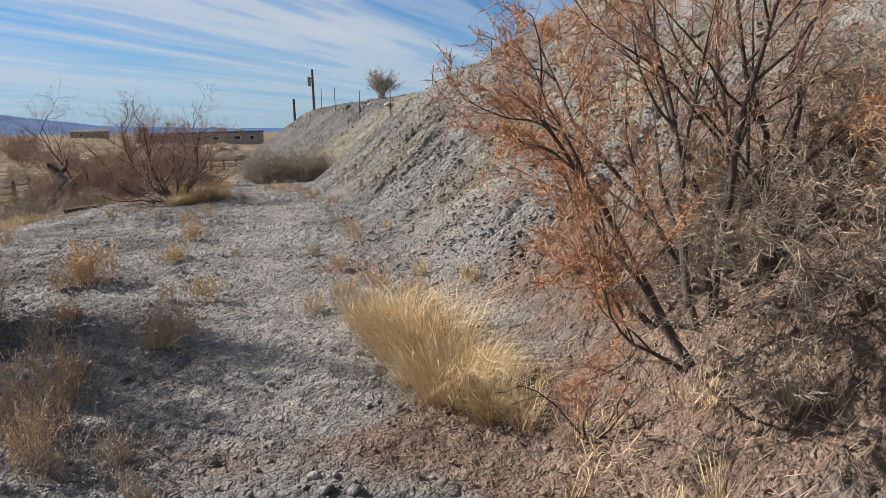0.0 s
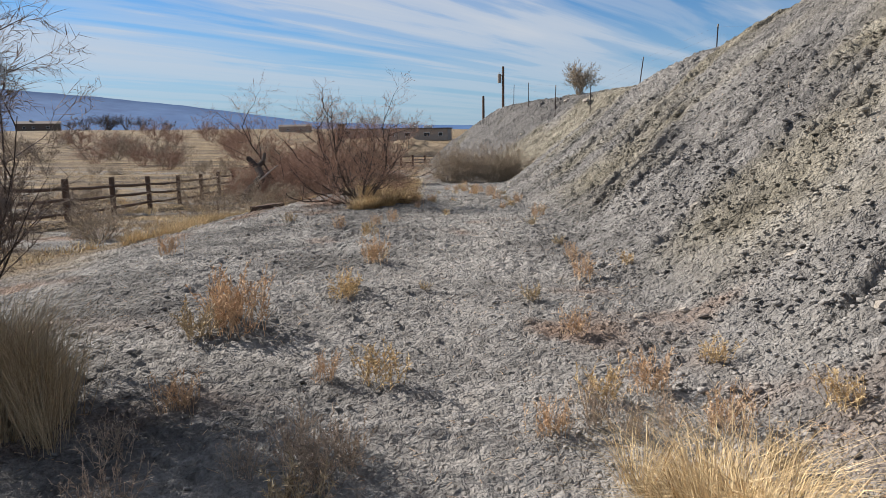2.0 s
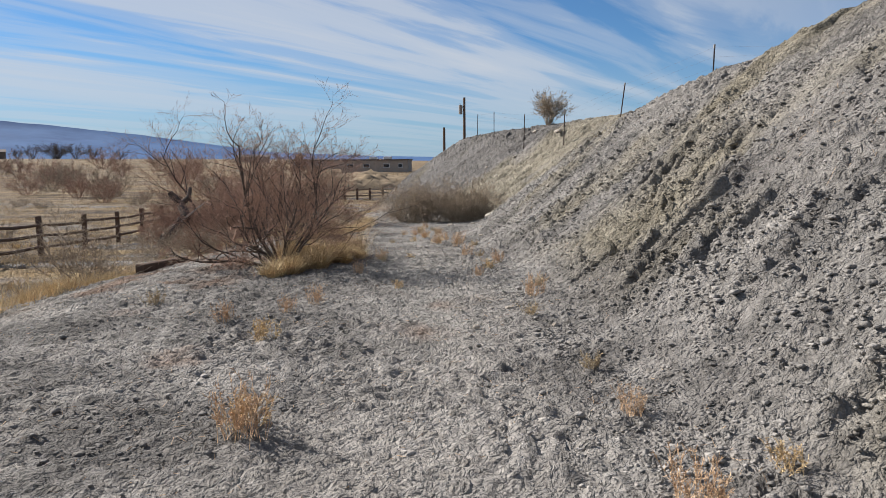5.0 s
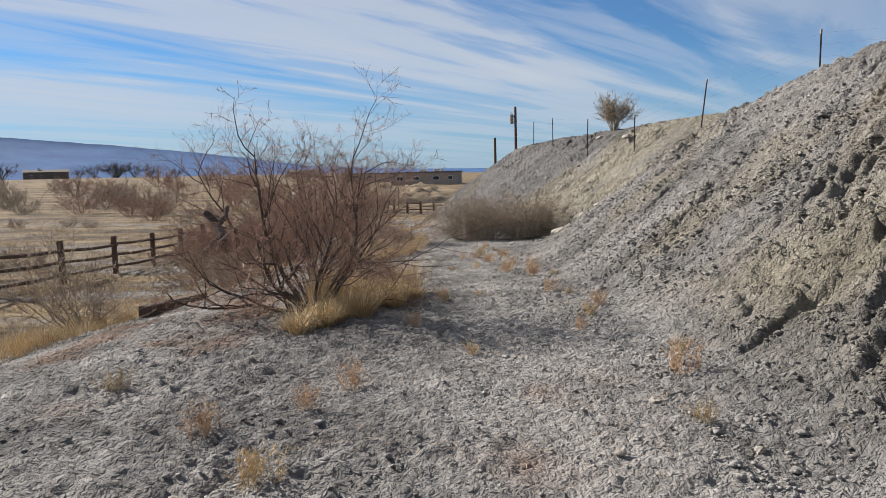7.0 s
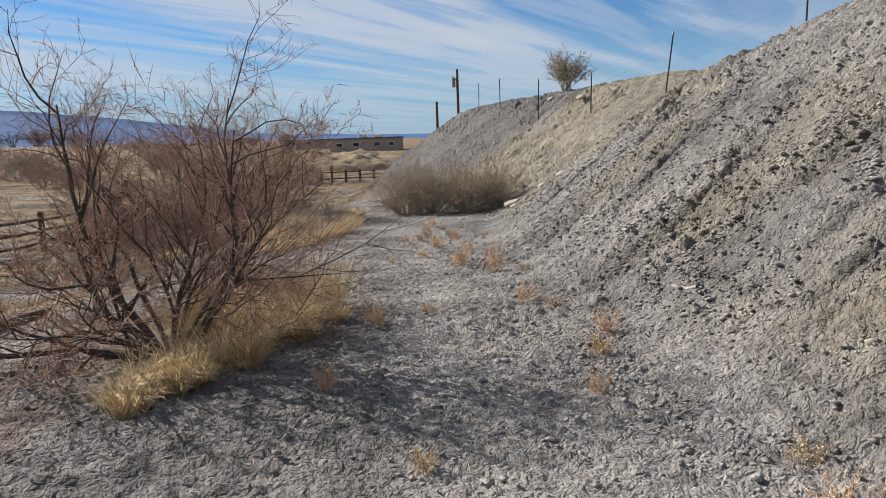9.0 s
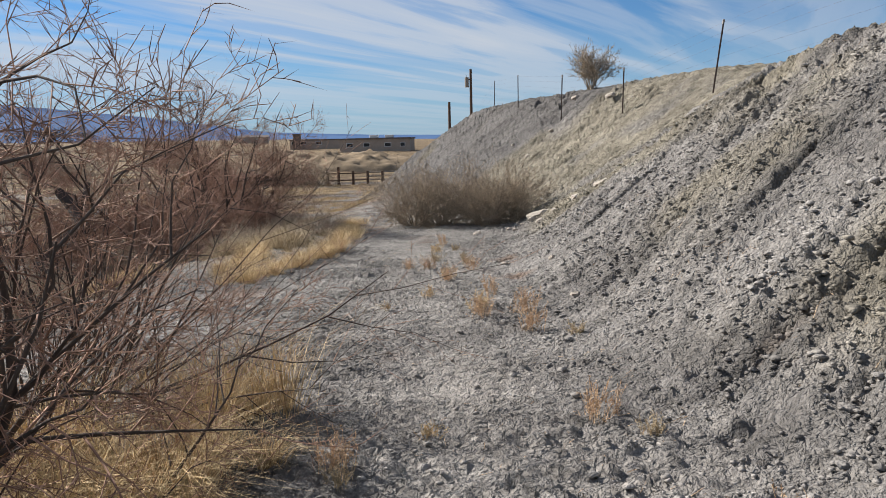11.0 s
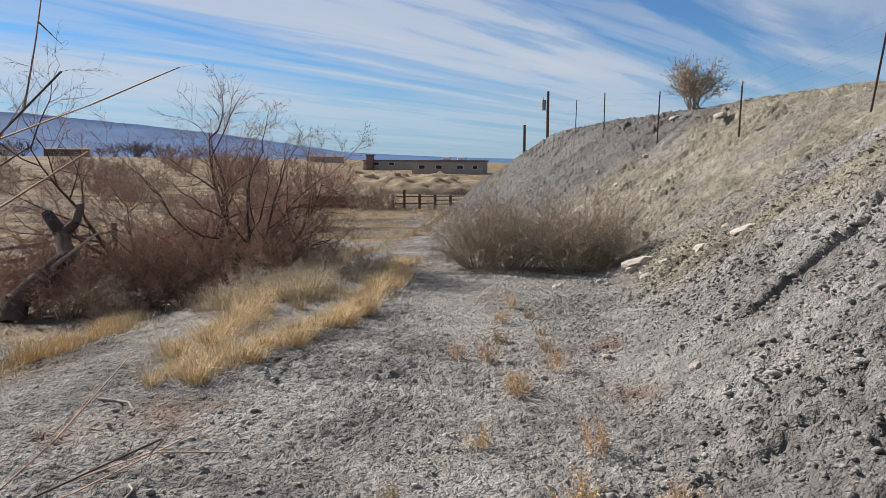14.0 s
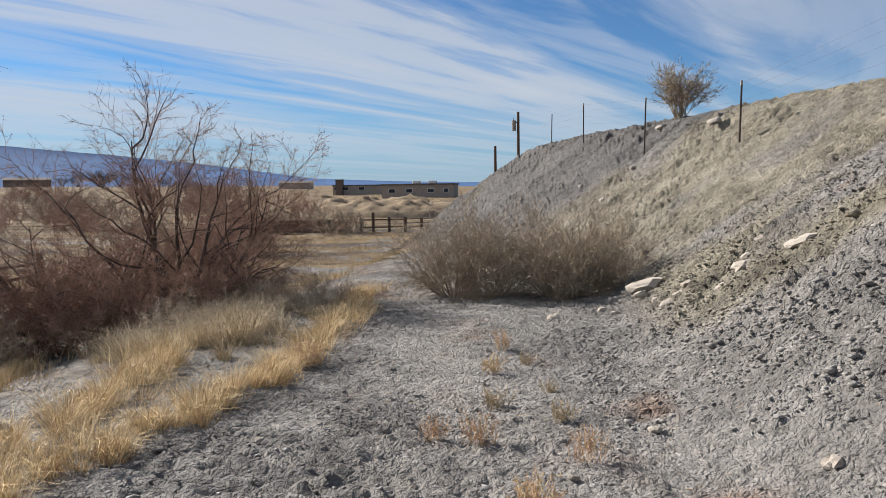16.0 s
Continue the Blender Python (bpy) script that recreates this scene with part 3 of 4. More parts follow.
def make_shrubs():
    # rust-coloured tamarisk beside the start, against the slope
    shrub("tamarisk", 3.85, 2.65, 5, [(-0.1, -0.2, 46, 155, 1.55, 0.028), (0.1, 0.1, 20, 120, 2.2, 0.028), (0.2, 0.15, 10, 80, 2.5, 0.028), (0.35, 0.0, 24, 20, 2.4, 0.026),
                                      (0.3, 0.4, 30, 100, 2.1, 0.026), (0.45, -0.2, 30, -20, 2.1, 0.026), (0.0, 0.3, 50, 130, 1.5, 0.02), (0.6, 0.2, 20, 60, 2.6, 0.028),
                                      (-0.15, -0.25, 60, 200, 1.0, 0.012), (0.0, 0.35, 62, 160, 1.5, 0.016), (0.7, 0.5, 16, 40, 2.5, 0.028)],
          ((8, 40, 0.5, 0.13, 0.06, 7), (8, 42, 0.5, 0.2, 0.05, 5), (7, 42, 0.5, 0.24, 0.04, 3), (4, 40, 0.5, 0.25, 0.03, 2)),
          "leggy tamarisk with rust-brown dry foliage on the slope", "shrub", "twig_red", "dry_leaf", least=0.0014, per=6, leaf_size=(0.045, 0.0017))
    # dark tamarisks on the other side of the path
    upright = ((7, 34, 0.42, 0.12, 0.08, 6), (7, 40, 0.5, 0.18, 0.05, 4), (6, 45, 0.55, 0.24, 0.03, 2), (4, 45, 0.5, 0.25, 0.02, 1))
    shrub("tamarisk", -1.6, 6.0, 8, ring_stems(8, 9, 0.25, 24, 2.2, 0.026, (90, 280)) + ring_stems(10, 10, 0.22, 10, 2.2, 0.024), upright, "dark bare tamarisk with grass round its foot", "shrub", "twig_grey", "twig_grey", per=3, leaf_size=(0.09, 0.002), leaf_label="bare grey sprays")
    shrub("tamarisk", -1.75, 4.3, 9, ring_stems(9, 14, 0.45, 24, 2.0, 0.03), upright, "dark bare tamarisk shading the path", "shrub", "twig_grey", "twig_grey", per=2, leaf_size=(0.12, 0.0026), leaf_label="bare grey sprays")
    # bare shrub at the edge of the bank
    shrub("tamarisk", -1.6, 17.2, 12, [(0, 0, 40, 172, 1.3, 0.04), (0, 0, 24, 165, 2.1, 0.036), (0, 0.05, 74, 186, 1.7, 0.032), (0.1, 0.05, 30, 110, 1.7, 0.02), (-0.05, 0, 50, 200, 1.6, 0.02), (0.1, 0, 20, 0, 1.8, 0.02), (0, 0.1, 34, 60, 1.7, 0.018), (0.05, 0, 36, 340, 1.7, 0.018), (0.1, 0, 40, 8, 2.0, 0.026), (0.15, 0, 26, 20, 2.1, 0.026), (0.05, -0.05, 14, -40, 1.9, 0.024),
                                        (0, 0.1, 12, 80, 2.0, 0.024), (0.15, -0.05, 56, 2, 1.7, 0.02), (-0.1, 0, 66, 215, 1.6, 0.022), (-0.1, 0.1, 60, 150, 1.6, 0.02), (0, 0.15, 50, 60, 1.7, 0.02),
                                        (0.05, -0.1, 46, 300, 1.5, 0.018), (0, -0.1, 52, 250, 1.3, 0.016), (0.1, 0.1, 62, 30, 1.6, 0.016)],
          ((8, 46, 0.5, 0.2, 0.05, 7), (7, 46, 0.55, 0.24, 0.04, 5), (5, 48, 0.55, 0.28, 0.03, 3), (3, 42, 0.5, 0.25, 0.03, 2)),
          "spreading bare tamarisk with dark stems and reddish twigs", "shrub", "twig_red", "twig_red", least=0.0018, per=1, leaf_size=(0.08, 0.0016), leaf_label="bare reddish sprays")
    shrub("tamarisk", -1.95, 18.85, 13, ring_stems(13, 38, 0.4, 60, 1.75, 0.012, (-75, 150)) + ring_stems(14, 5, 0.2, 22, 1.15, 0.014), ((6, 36, 0.5, 0.12, 0.03, 5), (5, 38, 0.5, 0.16, 0.03, 3), (3, 40, 0.5, 0.2, 0.02, 2)),
          "low tamarisk of many long thin reddish shoots", "shrub", "twig_red", "twig_red", least=0.0015, per=1, leaf_size=(0.08, 0.0013), leaf_label="bare reddish sprays")
    # large bare trees at the foot of the bank
    tree_plan = ((8, 42, 0.58, 0.16, 0.06, 7), (8, 44, 0.55, 0.2, 0.04, 5), (8, 44, 0.5, 0.22, 0.03, 3), (4, 42, 0.5, 0.25, 0.02, 1))
    shrub("bare_tree", -6.3, 33.6, 15, [(0, 0, 6, 100, 3.7, 0.075), (-0.2, 0, 20, 170, 3.3, 0.055), (0.2, 0, 24, 10, 3.1, 0.055), (0, 0.3, 18, 60, 3.3, 0.05), (-0.1, 0.1, 12, 200, 3.4, 0.055),
                                        (0.15, 0, 14, 330, 3.3, 0.05), (-0.3, 0.1, 30, 150, 3.2, 0.045), (0.3, 0.1, 36, 30, 3.1, 0.045), (0.5, 0.2, 44, 10, 2.6, 0.045),
                                        (0.4, -0.2, 60, 0, 2.2, 0.04), (-0.3, -0.2, 54, 190, 2.3, 0.035), (0.3, -0.3, 66, -40, 2.1, 0.04), (0.1, -0.3, 50, 270, 1.8, 0.03), (-0.5, -0.3, 66, 230, 2.0, 0.03)],
          tree_plan, "wide bare tree with dark limbs and pinkish-brown twigs", "tree", "twig_red", "twig_red", least=0.0024, per=3, leaf_size=(0.12, 0.0028), leaf_label="bare pinkish-brown sprays")
    shrub("bare_tree", -8.6, 33.2, 16, [(0, 0, 14, 170, 4.0, 0.06), (0.2, 0, 36, 200, 2.4, 0.04), (0.1, 0, 30, 330, 2.2, 0.04), (0, 0, 58, 180, 2.3, 0.036), (0, -0.2, 58, 250, 2.2, 0.034), (0.2, -0.2, 62, 300, 2.1, 0.034),
                                        (0.3, 0, 50, 0, 2.0, 0.034), (0, -0.4, 68, 220, 1.9, 0.03)],
          tree_plan, "bare tree with one crooked upright limb beside the fence", "tree", "twig_red", "twig_red", least=0.0024, per=3, leaf_size=(0.12, 0.0028), leaf_label="bare pinkish-brown sprays")
    # grey rounded bushes at the foot of the hill
    dense = ((8, 36, 0.6, 0.14, 0.02, 4), (6, 38, 0.55, 0.2, 0.02, 2), (5, 40, 0.55, 0.2, 0.02, 1))
    for x, y, seed, k in ((-1.15, 34.8, 21, 0.95), (-0.35, 35.3, 23, 0.9), (0.85, 34.7, 22, 1.05), (1.5, 35.3, 28, 0.85)):
        shrub("grey_bush", x, y, seed, ring_stems(seed, 40, 0.25, 44, 1.4 * k, 0.014) + ring_stems(seed + 50, 20, 0.3, 78, 0.85 * k, 0.010), dense, "rounded grey-brown leafless bush at the foot of the slope", "bush", "bush_twig", "sage_twig",
              least=0.0030, per=3, leaf_size=(0.11, 0.0034), group="bushes at the foot of the hill", woody=False, leaf_label="fine tan sprays")
    shrub("hilltop_bush", 5.75, 47.5, 24, ring_stems(24, 26, 0.2, 24, 1.35, 0.022), dense, "pale twiggy bush on top of the hill", "bush", "sage_twig", "sage_twig", least=0.006, per=5, leaf_size=(0.13, 0.007), woody=False, leaf_label="pale tan sprays")
    # low brush by the bank and the fence
    thin = ((7, 40, 0.6, 0.2, 0.02, 4), (6, 42, 0.55, 0.22, 0.02, 3), (3, 40, 0.5, 0.2, 0.02, 2))
    for x, y, seed, k in ((-5.7, 19.0, 31, 1.15), (-6.6, 15.6, 32, 0.8), (-5.4, 24.0, 33, 0.7), (-7.6, 26.4, 34, 0.9), (-7.4, 30.6, 35, 0.8)):
        shrub("dry_bush", x, y, seed, ring_stems(seed, 24, 0.2, 60, 1.0 * k, 0.014), thin, "thin grey-brown dry bush on the straw bank", "bush", "bush_twig", "bush_twig", least=0.0034, per=2, leaf_size=(0.08, 0.002), woody=False, leaf_label="fine tan sprays")
    # grey shrublets in the grass strip
    for x, y, seed, k in ((-3.7, 31.0, 36, 0.62), (-4.3, 30.0, 37, 0.6), (-3.3, 32.4, 38, 0.6), (-4.9, 31.6, 39, 0.7), (-4.2, 32.6, 46, 0.7), (-3.4, 33.6, 47, 0.6)):
        shrub("grey_bush", x, y, seed, ring_stems(seed, 18, 0.2, 58, 0.8 * k, 0.010), dense, "low silver-grey shrub among straw grass", "bush", "sage_twig", "sage_twig", least=0.0025, per=2, leaf_size=(0.06, 0.0026), woody=False, leaf_label="fine grey sprays")
    # dense twigs under the rust-coloured tamarisk, standing in for an undercut bank's dark hollow
    heap = ((6, 40, 0.6, 0.3, -0.10, 4), (6, 45, 0.6, 0.3, -0.1, 3), (4, 45, 0.6, 0.3, -0.1, 2))
    for x, y, seed in ((4.45, 2.15, 41), (4.75, 2.9, 42), (5.2, 2.2, 44)):
        shrub("bank_twigs", x, y, seed, ring_stems(seed, 44, 0.6, 78, 0.65, 0.006), heap, "tangled dead grey branches and litter in place of an undercut bank's dark hollow", "brush", "bush_twig", "bush_twig", per=3, woody=False, leaf_size=(0.07, 0.0022))
    shrub("dead_twig", 3.3, 2.55, 43, ring_stems(43, 4, 0.05, 55, 0.6, 0.008), ((4, 45, 0.6, 0.25, 0.0, 4), (3, 45, 0.5, 0.25, 0.0, 3), (2, 45, 0.5, 0.25, 0.0, 2)), "small dead branch standing in red soil", "twig", "bark")
    # thickets out on the plain
    far = [shrub("tamarisk", -9.5, 44.0, 51, ring_stems(51, 14, 0.5, 52, 1.8, 0.03), ((7, 42, 0.6, 0.18, 0.05, 5), (7, 44, 0.55, 0.2, 0.04, 3), (4, 42, 0.5, 0.22, 0.02, 1)),
                 "reddish tamarisk thicket out on the plain", "shrub", "twig_red", "twig_red", least=0.006, per=3, leaf_size=(0.2, 0.006), group="thickets on the plain", woody=False, leaf_label="bare reddish sprays"),
           shrub("dry_bush", -25.0, 68.0, 52, ring_stems(52, 16, 0.4, 58, 1.2, 0.02), ((7, 40, 0.6, 0.16, 0.02, 4), (6, 42, 0.55, 0.2, 0.02, 3)),
                 "dark grey-brown bush on the straw plain", "bush", "bush_twig", "bush_twig", least=0.01, per=4, leaf_size=(0.22, 0.008), group="thickets on the plain", woody=False, leaf_label="fine tan sprays")]
    rng = np.random.RandomState(55)
    for k, x, y, s in ((0, -5.3, 33.2, 0.62), (0, -10.5, 37.5, 0.8), (0, -10.2, 40.5, 0.8), (0, -8.2, 34.5, 0.75), (0, -7.0, 33.0, 0.75), (0, -9.3, 33.5, 0.7), (0, -7.9, 31.9, 0.65), (0, -6.1, 34.8, 0.8),
                       (0, -9.0, 36.0, 0.85), (0, -11.2, 43.0, 0.95), (0, -9.4, 30.9, 0.6),
                       (0, -11.2, 47.5, 1.2), (0, -13.5, 54, 1.2), (0, -16.5, 61, 1.2), (0, -18, 68, 1.0), (1, -52, 95, 2.0), (1, -47, 97, 2.2), (1, -42, 92, 1.7), (1, -58, 88, 1.8), (1, -36, 78, 1.6), (1, -27, 84, 1.6), (1, -13.6, 71.6, 1.5), (1, -11.9, 71.8, 1.3),
                       (0, -28, 88, 1.5), (0, -22, 92, 1.4), (0, -35, 95, 1.5), (1, -64, 120, 2.4), (1, -72, 130, 2.5), (0, -45, 118, 1.6), (1, -18.6, 74, 1.2), (1, -17, 33, 0.7), (1, -24, 33, 0.7), (0, -33, 72, 1.3), (0, -40, 80, 1.4), (0, -48, 84, 1.4),
                       (1, -55, 105, 2.0), (0, -60, 110, 1.8), (1, -68, 98, 1.8), (1, -80, 115, 2.2), (0, -85, 140, 2.2), (1, -95, 150, 2.6), (0, -70, 150, 2.2), (0, -52, 140, 2.0), (0, -62, 165, 2.4), (1, -110, 150, 2.6), (0, -80, 190, 2.6), (0, -100, 200, 2.8),
                       (1, -13, 24, 0.6), (1, -15, 28.5, 0.6), (1, -14.5, 19, 0.5), (0, -7.6, 32.3, 0.72), (0, -9.6, 31.6, 0.7), (0, -5.3, 33.2, 0.62), (0, -6.6, 31.9, 0.55), (0, -8.4, 30.8, 0.55), (1, -33, 62, 0.55), (1, -36, 64, 0.6), (1, -40, 63, 0.6), (1, -27, 66, 0.7),
                       (1, -22.5, 60, 0.6), (1, -30, 74, 0.8)):
        copy_thing(far[k], pose(x, y, float(base_height(x, y)) - 0.05, 0, 0, rng.rand() * 360) @ Matrix.Scale(s * (0.9 + 0.2 * rng.rand()), 4))


make_shrubs()


# ---- dry grass and weeds ----
def line_spots(seed, a, b, n, wide, r, k=1.0):
    rng = np.random.RandomState(seed)
    rows = []
    for i in range(n):
        f = (i + rng.rand()) / n
        rows.append((a[0] + (b[0] - a[0]) * f + rng.normal(0, wide), a[1] + (b[1] - a[1]) * f + rng.normal(0, wide), r * (0.6 + 0.8 * rng.rand()), k * (0.7 + 0.6 * rng.rand())))
    return rows


def make_grass():
    grass("grass_clump", line_spots(1, (2.4, 4.9), (2.95, 2.95), 26, 0.10, 0.16), 3300, 0.44, "straw", "golden dry grass clump beside the path", 1, width=0.0017, lean=1.15)
    grass("grass_clump", line_spots(2, (-1.4, 16.1), (-0.75, 18.3), 24, 0.12, 0.14), 2600, 0.40, "straw", "golden dry grass at the foot of the bare tamarisk", 2, width=0.0023, lean=1.35)
    grass("grass_clump", line_spots(20, (-1.45, 17.3), (-1.0, 19.3), 14, 0.2, 0.2), 1700, 0.55, "straw", "dry grass under the bare tamarisk", 20, width=0.0018, lean=0.7)
    grass("grass_strip", line_spots(3, (-2.75, 24.3), (-2.2, 28.3), 30, 0.09, 0.17) + line_spots(4, (-2.2, 28.3), (-3.0, 35.5), 34, 0.12, 0.2), 1350, 0.33, "straw", "straw grass strip along the path edge", 3, width=0.0018, lean=1.3, kind="stuff")
    grass("grass_strip", line_spots(5, (-3.05, 24.9), (-3.9, 29.3), 28, 0.13, 0.16), 1350, 0.36, "straw", "straw grass strip beside the gravel hollow", 5, width=0.0018, lean=1.3, kind="stuff")
    grass("grass_patch", line_spots(6, (-3.6, 28.8), (-4.8, 33.5), 46, 0.5, 0.26), 1500, 0.42, "pale_straw", "pale dry grass patch below the bare tree", 6, width=0.002, lean=1.3, kind="stuff")
    grass("grass_strip", line_spots(7, (-5.4, 26.2), (-7.4, 31.0), 30, 0.22, 0.26), 1200, 0.26, "straw", "straw grass strip at the foot of the bank", 7, width=0.002, lean=0.8, kind="stuff")
    grass("grass_strip", line_spots(8, (-4.3, 13.2), (-5.9, 20.5), 40, 0.3, 0.26), 1100, 0.24, "straw", "straw grass along the bank", 8, width=0.002, lean=0.8, kind="stuff")
    grass("grass_clump", line_spots(9, (-0.85, 5.25), (-1.5, 6.1), 16, 0.12, 0.2), 2600, 0.62, "pale_straw", "grey-gold grass round the foot of the tamarisk", 9, width=0.0017, lean=0.6)
    grass("grass_clump", line_spots(21, (3.0, 2.55), (3.95, 1.75), 12, 0.2, 0.1), 420, 0.2, "straw", "thin dry grass among the red litter", 21, width=0.0018, lean=1.3)
    rng = np.random.RandomState(12)
    spots = []
    while len(spots) < 1100:
        x, y = -5.5 - 40 * rng.rand() ** 1.6, 12 + 62 * rng.rand()
        if rng.rand() < 0.35 + 0.9 * float(perlin(np.array([x * 0.16]), np.array([y * 0.22]), 88)[0]):
            spots.append((x, y, 0.25 + 0.35 * rng.rand(), 0.6 + 0.6 * rng.rand()))
    grass("plain_grass", spots, 130, 0.24, "straw", "straw-coloured grass tufts scattered over the plain", 13, width=0.005, lean=0.8, kind="stuff")
    # fallen straw and twiglets
    n = 15000
    y = 1.2 + 28 * rng.rand(n) ** 1.5
    x = np.where(rng.rand(n) < 0.45, 3.7 + rng.normal(0, 0.9, n), hill_toe(y) - 6.0 * rng.rand(n))
    y = np.where(np.abs(x - 3.7) < 0.9, 1.2 + 4.5 * rng.rand(n), y)
    keep = fbm(x * 0.7, y * 0.7, 2, 99) > -0.05
    x, y = x[keep], y[keep]
    n = len(x)
    a, ln = rng.rand(n) * 2 * np.pi, 0.02 + 0.06 * rng.rand(n) ** 2
    p = np.stack([x, y, height(x, y) + 0.004], 1)
    x2, y2 = x + np.cos(a) * ln, y + np.sin(a) * ln
    q = np.stack([x2, y2, height(x2, y2) + 0.008], 1)
    s = np.concatenate([p, q, np.full((n, 1), 0.0016), np.full((n, 1), 0.001)], 1)
    tagged(part("ground_litter", sticks("ground_litter", s, 3), "weed"), "bits of straw and twig lying on the clay", "litter", kind="stuff")


make_grass()


def weed(seed, tall, stalks, material, spread=0.45):
    """A small dry weed: thin stalks, each with a bristly seed spike on its upper half."""
    rng = np.random.RandomState(seed)
    segs, spikes = [], []
    for k in range(stalks):
        h, a = rng.rand() * 2 * np.pi, abs(rng.normal(0, spread))
        d = unit(np.array([math.sin(a) * math.cos(h), math.sin(a) * math.sin(h), math.cos(a)]))
        out = [[], []]
        grow(rng, np.array([rng.normal(0, 0.05), rng.normal(0, 0.05), 0.0]), d, tall * (0.5 + 0.7 * rng.rand()), 0.0022, 0, ((5, 30, 0.25, 0.12, 0.06, 3), (0, 0, 0, 0.2, 0.1, 1)), out)
        segs += out[0] + out[1]
        spikes += out[0][1:] + out[1]
    stalk = sticks("dry_weed", [(*q[:6], max(q[6], 0.0014), max(q[7], 0.001)) for q in segs], 3)
    return stalk, slivers("seed_spikes", rng, spikes, 5, 0.022, 0.0028), material


WEED_SPOTS = ((0.09, 10.18, 1.1), (0.19, 8.53, 1.1), (-0.38, 7.16, 1.5), (-0.62, 7.1, 1.4), (-0.5, 7.4, 1.4), (0.9, 6.22, 1.1), (2.42, 9.33, 0.9), (1.87, 8.33, 0.8), (2.17, 7.27, 0.7), (2.97, 6.6, 0.8),
              (0.56, 6.19, 0.6), (2.22, 15.08, 0.8), (-0.15, 5.76, 0.8), (0.05, 10.4, 0.9), (0.4, 3.88, 1.6), (0.85, 4.68, 1.1), (0.64, 2.88, 1.3), (0.3, 3.5, 1.3), (0.55, 3.3, 1.3), (1.0, 2.9, 1.0), (0.1, 3.0, 1.2),
              (0.2, 8.3, 0.9), (-0.58, 7.6, 0.8), (0.86, 8.72, 0.5), (-2.64, 10.66, 1.0), (2.88, 9.57, 0.6), (-1.0, 13.09, 0.7), (-2.08, 13.97, 0.9), (1.81, 17.5, 0.7), (-0.45, 12.46, 0.9), (2.11, 14.5, 0.8),
              (2.01, 13.38, 0.7), (-0.54, 13.63, 0.6), (1.66, 17.05, 0.7), (-0.33, 14.14, 0.7), (-0.1, 18.1, 0.6), (-0.2, 16.32, 0.6), (0.48, 15.2, 0.5), (0.61, 22.02, 0.8), (1.44, 21.03, 0.7), (1.08, 21.44, 0.8),
              (0.15, 24.86, 0.8), (1.29, 18.99, 0.7), (1.52, 18.7, 0.6), (-0.14, 18.27, 0.7), (0.31, 18.73, 0.5), (0.75, 23.38, 0.7), (-0.12, 26.8, 0.9), (0.19, 24.61, 0.8), (0.62, 22.5, 0.9), (1.07, 22.3, 0.9),
              (-0.41, 22.42, 0.5), (-0.16, 25.88, 0.8), (-0.17, 28.01, 0.8), (-0.5, 25.98, 0.6), (0.34, 27.35, 0.6), (-2.01, 28.17, 1.0), (-2.0, 27.4, 0.9), (-0.09, 29.22, 0.7), (0.16, 28.58, 0.7), (2.5, 6.2, 0.9),
              (2.2, 6.0, 0.9), (2.75, 5.6, 0.8), (2.9, 5.2, 0.9), (1.9, 5.6, 0.7), (3.3, 5.6, 0.8), (2.4, 10.6, 0.6), (2.3, 11.6, 0.7), (1.5, 16.2, 0.5), (0.0, 23.4, 0.6), (0.5, 25.5, 0.7), (0.4, 26.4, 0.8))


SAGE_SPOTS = ((0.42, 4.21, 1.0), (0.15, 4.5, 1.1), (0.9, 4.83, 0.9), (0.7, 5.18, 0.9), (0.38, 3.34, 1.0), (0.6, 3.0, 1.1), (0.76, 2.76, 1.0), (1.03, 2.75, 0.9), (0.52, 3.7, 0.9), (0.2, 3.75, 1.1), (0.79, 4.98, 1.2), (0.51, 4.96, 0.7),
              (0.95, 5.12, 0.9), (-0.19, 5.11, 0.8), (2.12, 5.66, 0.9), (2.49, 5.68, 0.8), (2.3, 5.5, 0.8), (-2.0, 29.6, 0.8), (1.25, 2.35, 0.8))


def make_weeds():
    kinds = []
    for k, (tall, stalks, mat_name) in enumerate(((0.24, 34, "weed"), (0.2, 28, "straw"), (0.27, 32, "weed"), (0.16, 24, "pale_straw"), (0.27, 30, "grey_weed"), (0.3, 24, "grey_weed"))):
        kinds.append(weed(60 + k, tall, stalks, mat_name))
    rng = np.random.RandomState(70)

    def plant(form, x, y, s, label):
        stalk, spikes, mat_name = form
        ob = empty("dry_weed", pose(x, y, lie(x, y) - 0.01, 0, 0, rng.rand() * 360) @ Matrix.Scale(s, 4))
        tagged(part("foliage", stalk, mat_name, ob), kind="stuff")
        tagged(part("spray", spikes, mat_name, ob), kind="stuff")
        tagged(ob, label, "weed", "weeds on the path")

    for i, (x, y, s) in enumerate(WEED_SPOTS):
        plant(kinds[i % 4], x, y, s * (0.85 if y < 4.5 else 1.15), "small dry tan weed on grey clay")
    for i, (x, y, s) in enumerate(SAGE_SPOTS):
        plant(kinds[4 + i % 2], x, y, s * 0.95, "grey-brown dry weed with bristly upright seed spikes")


make_weeds()


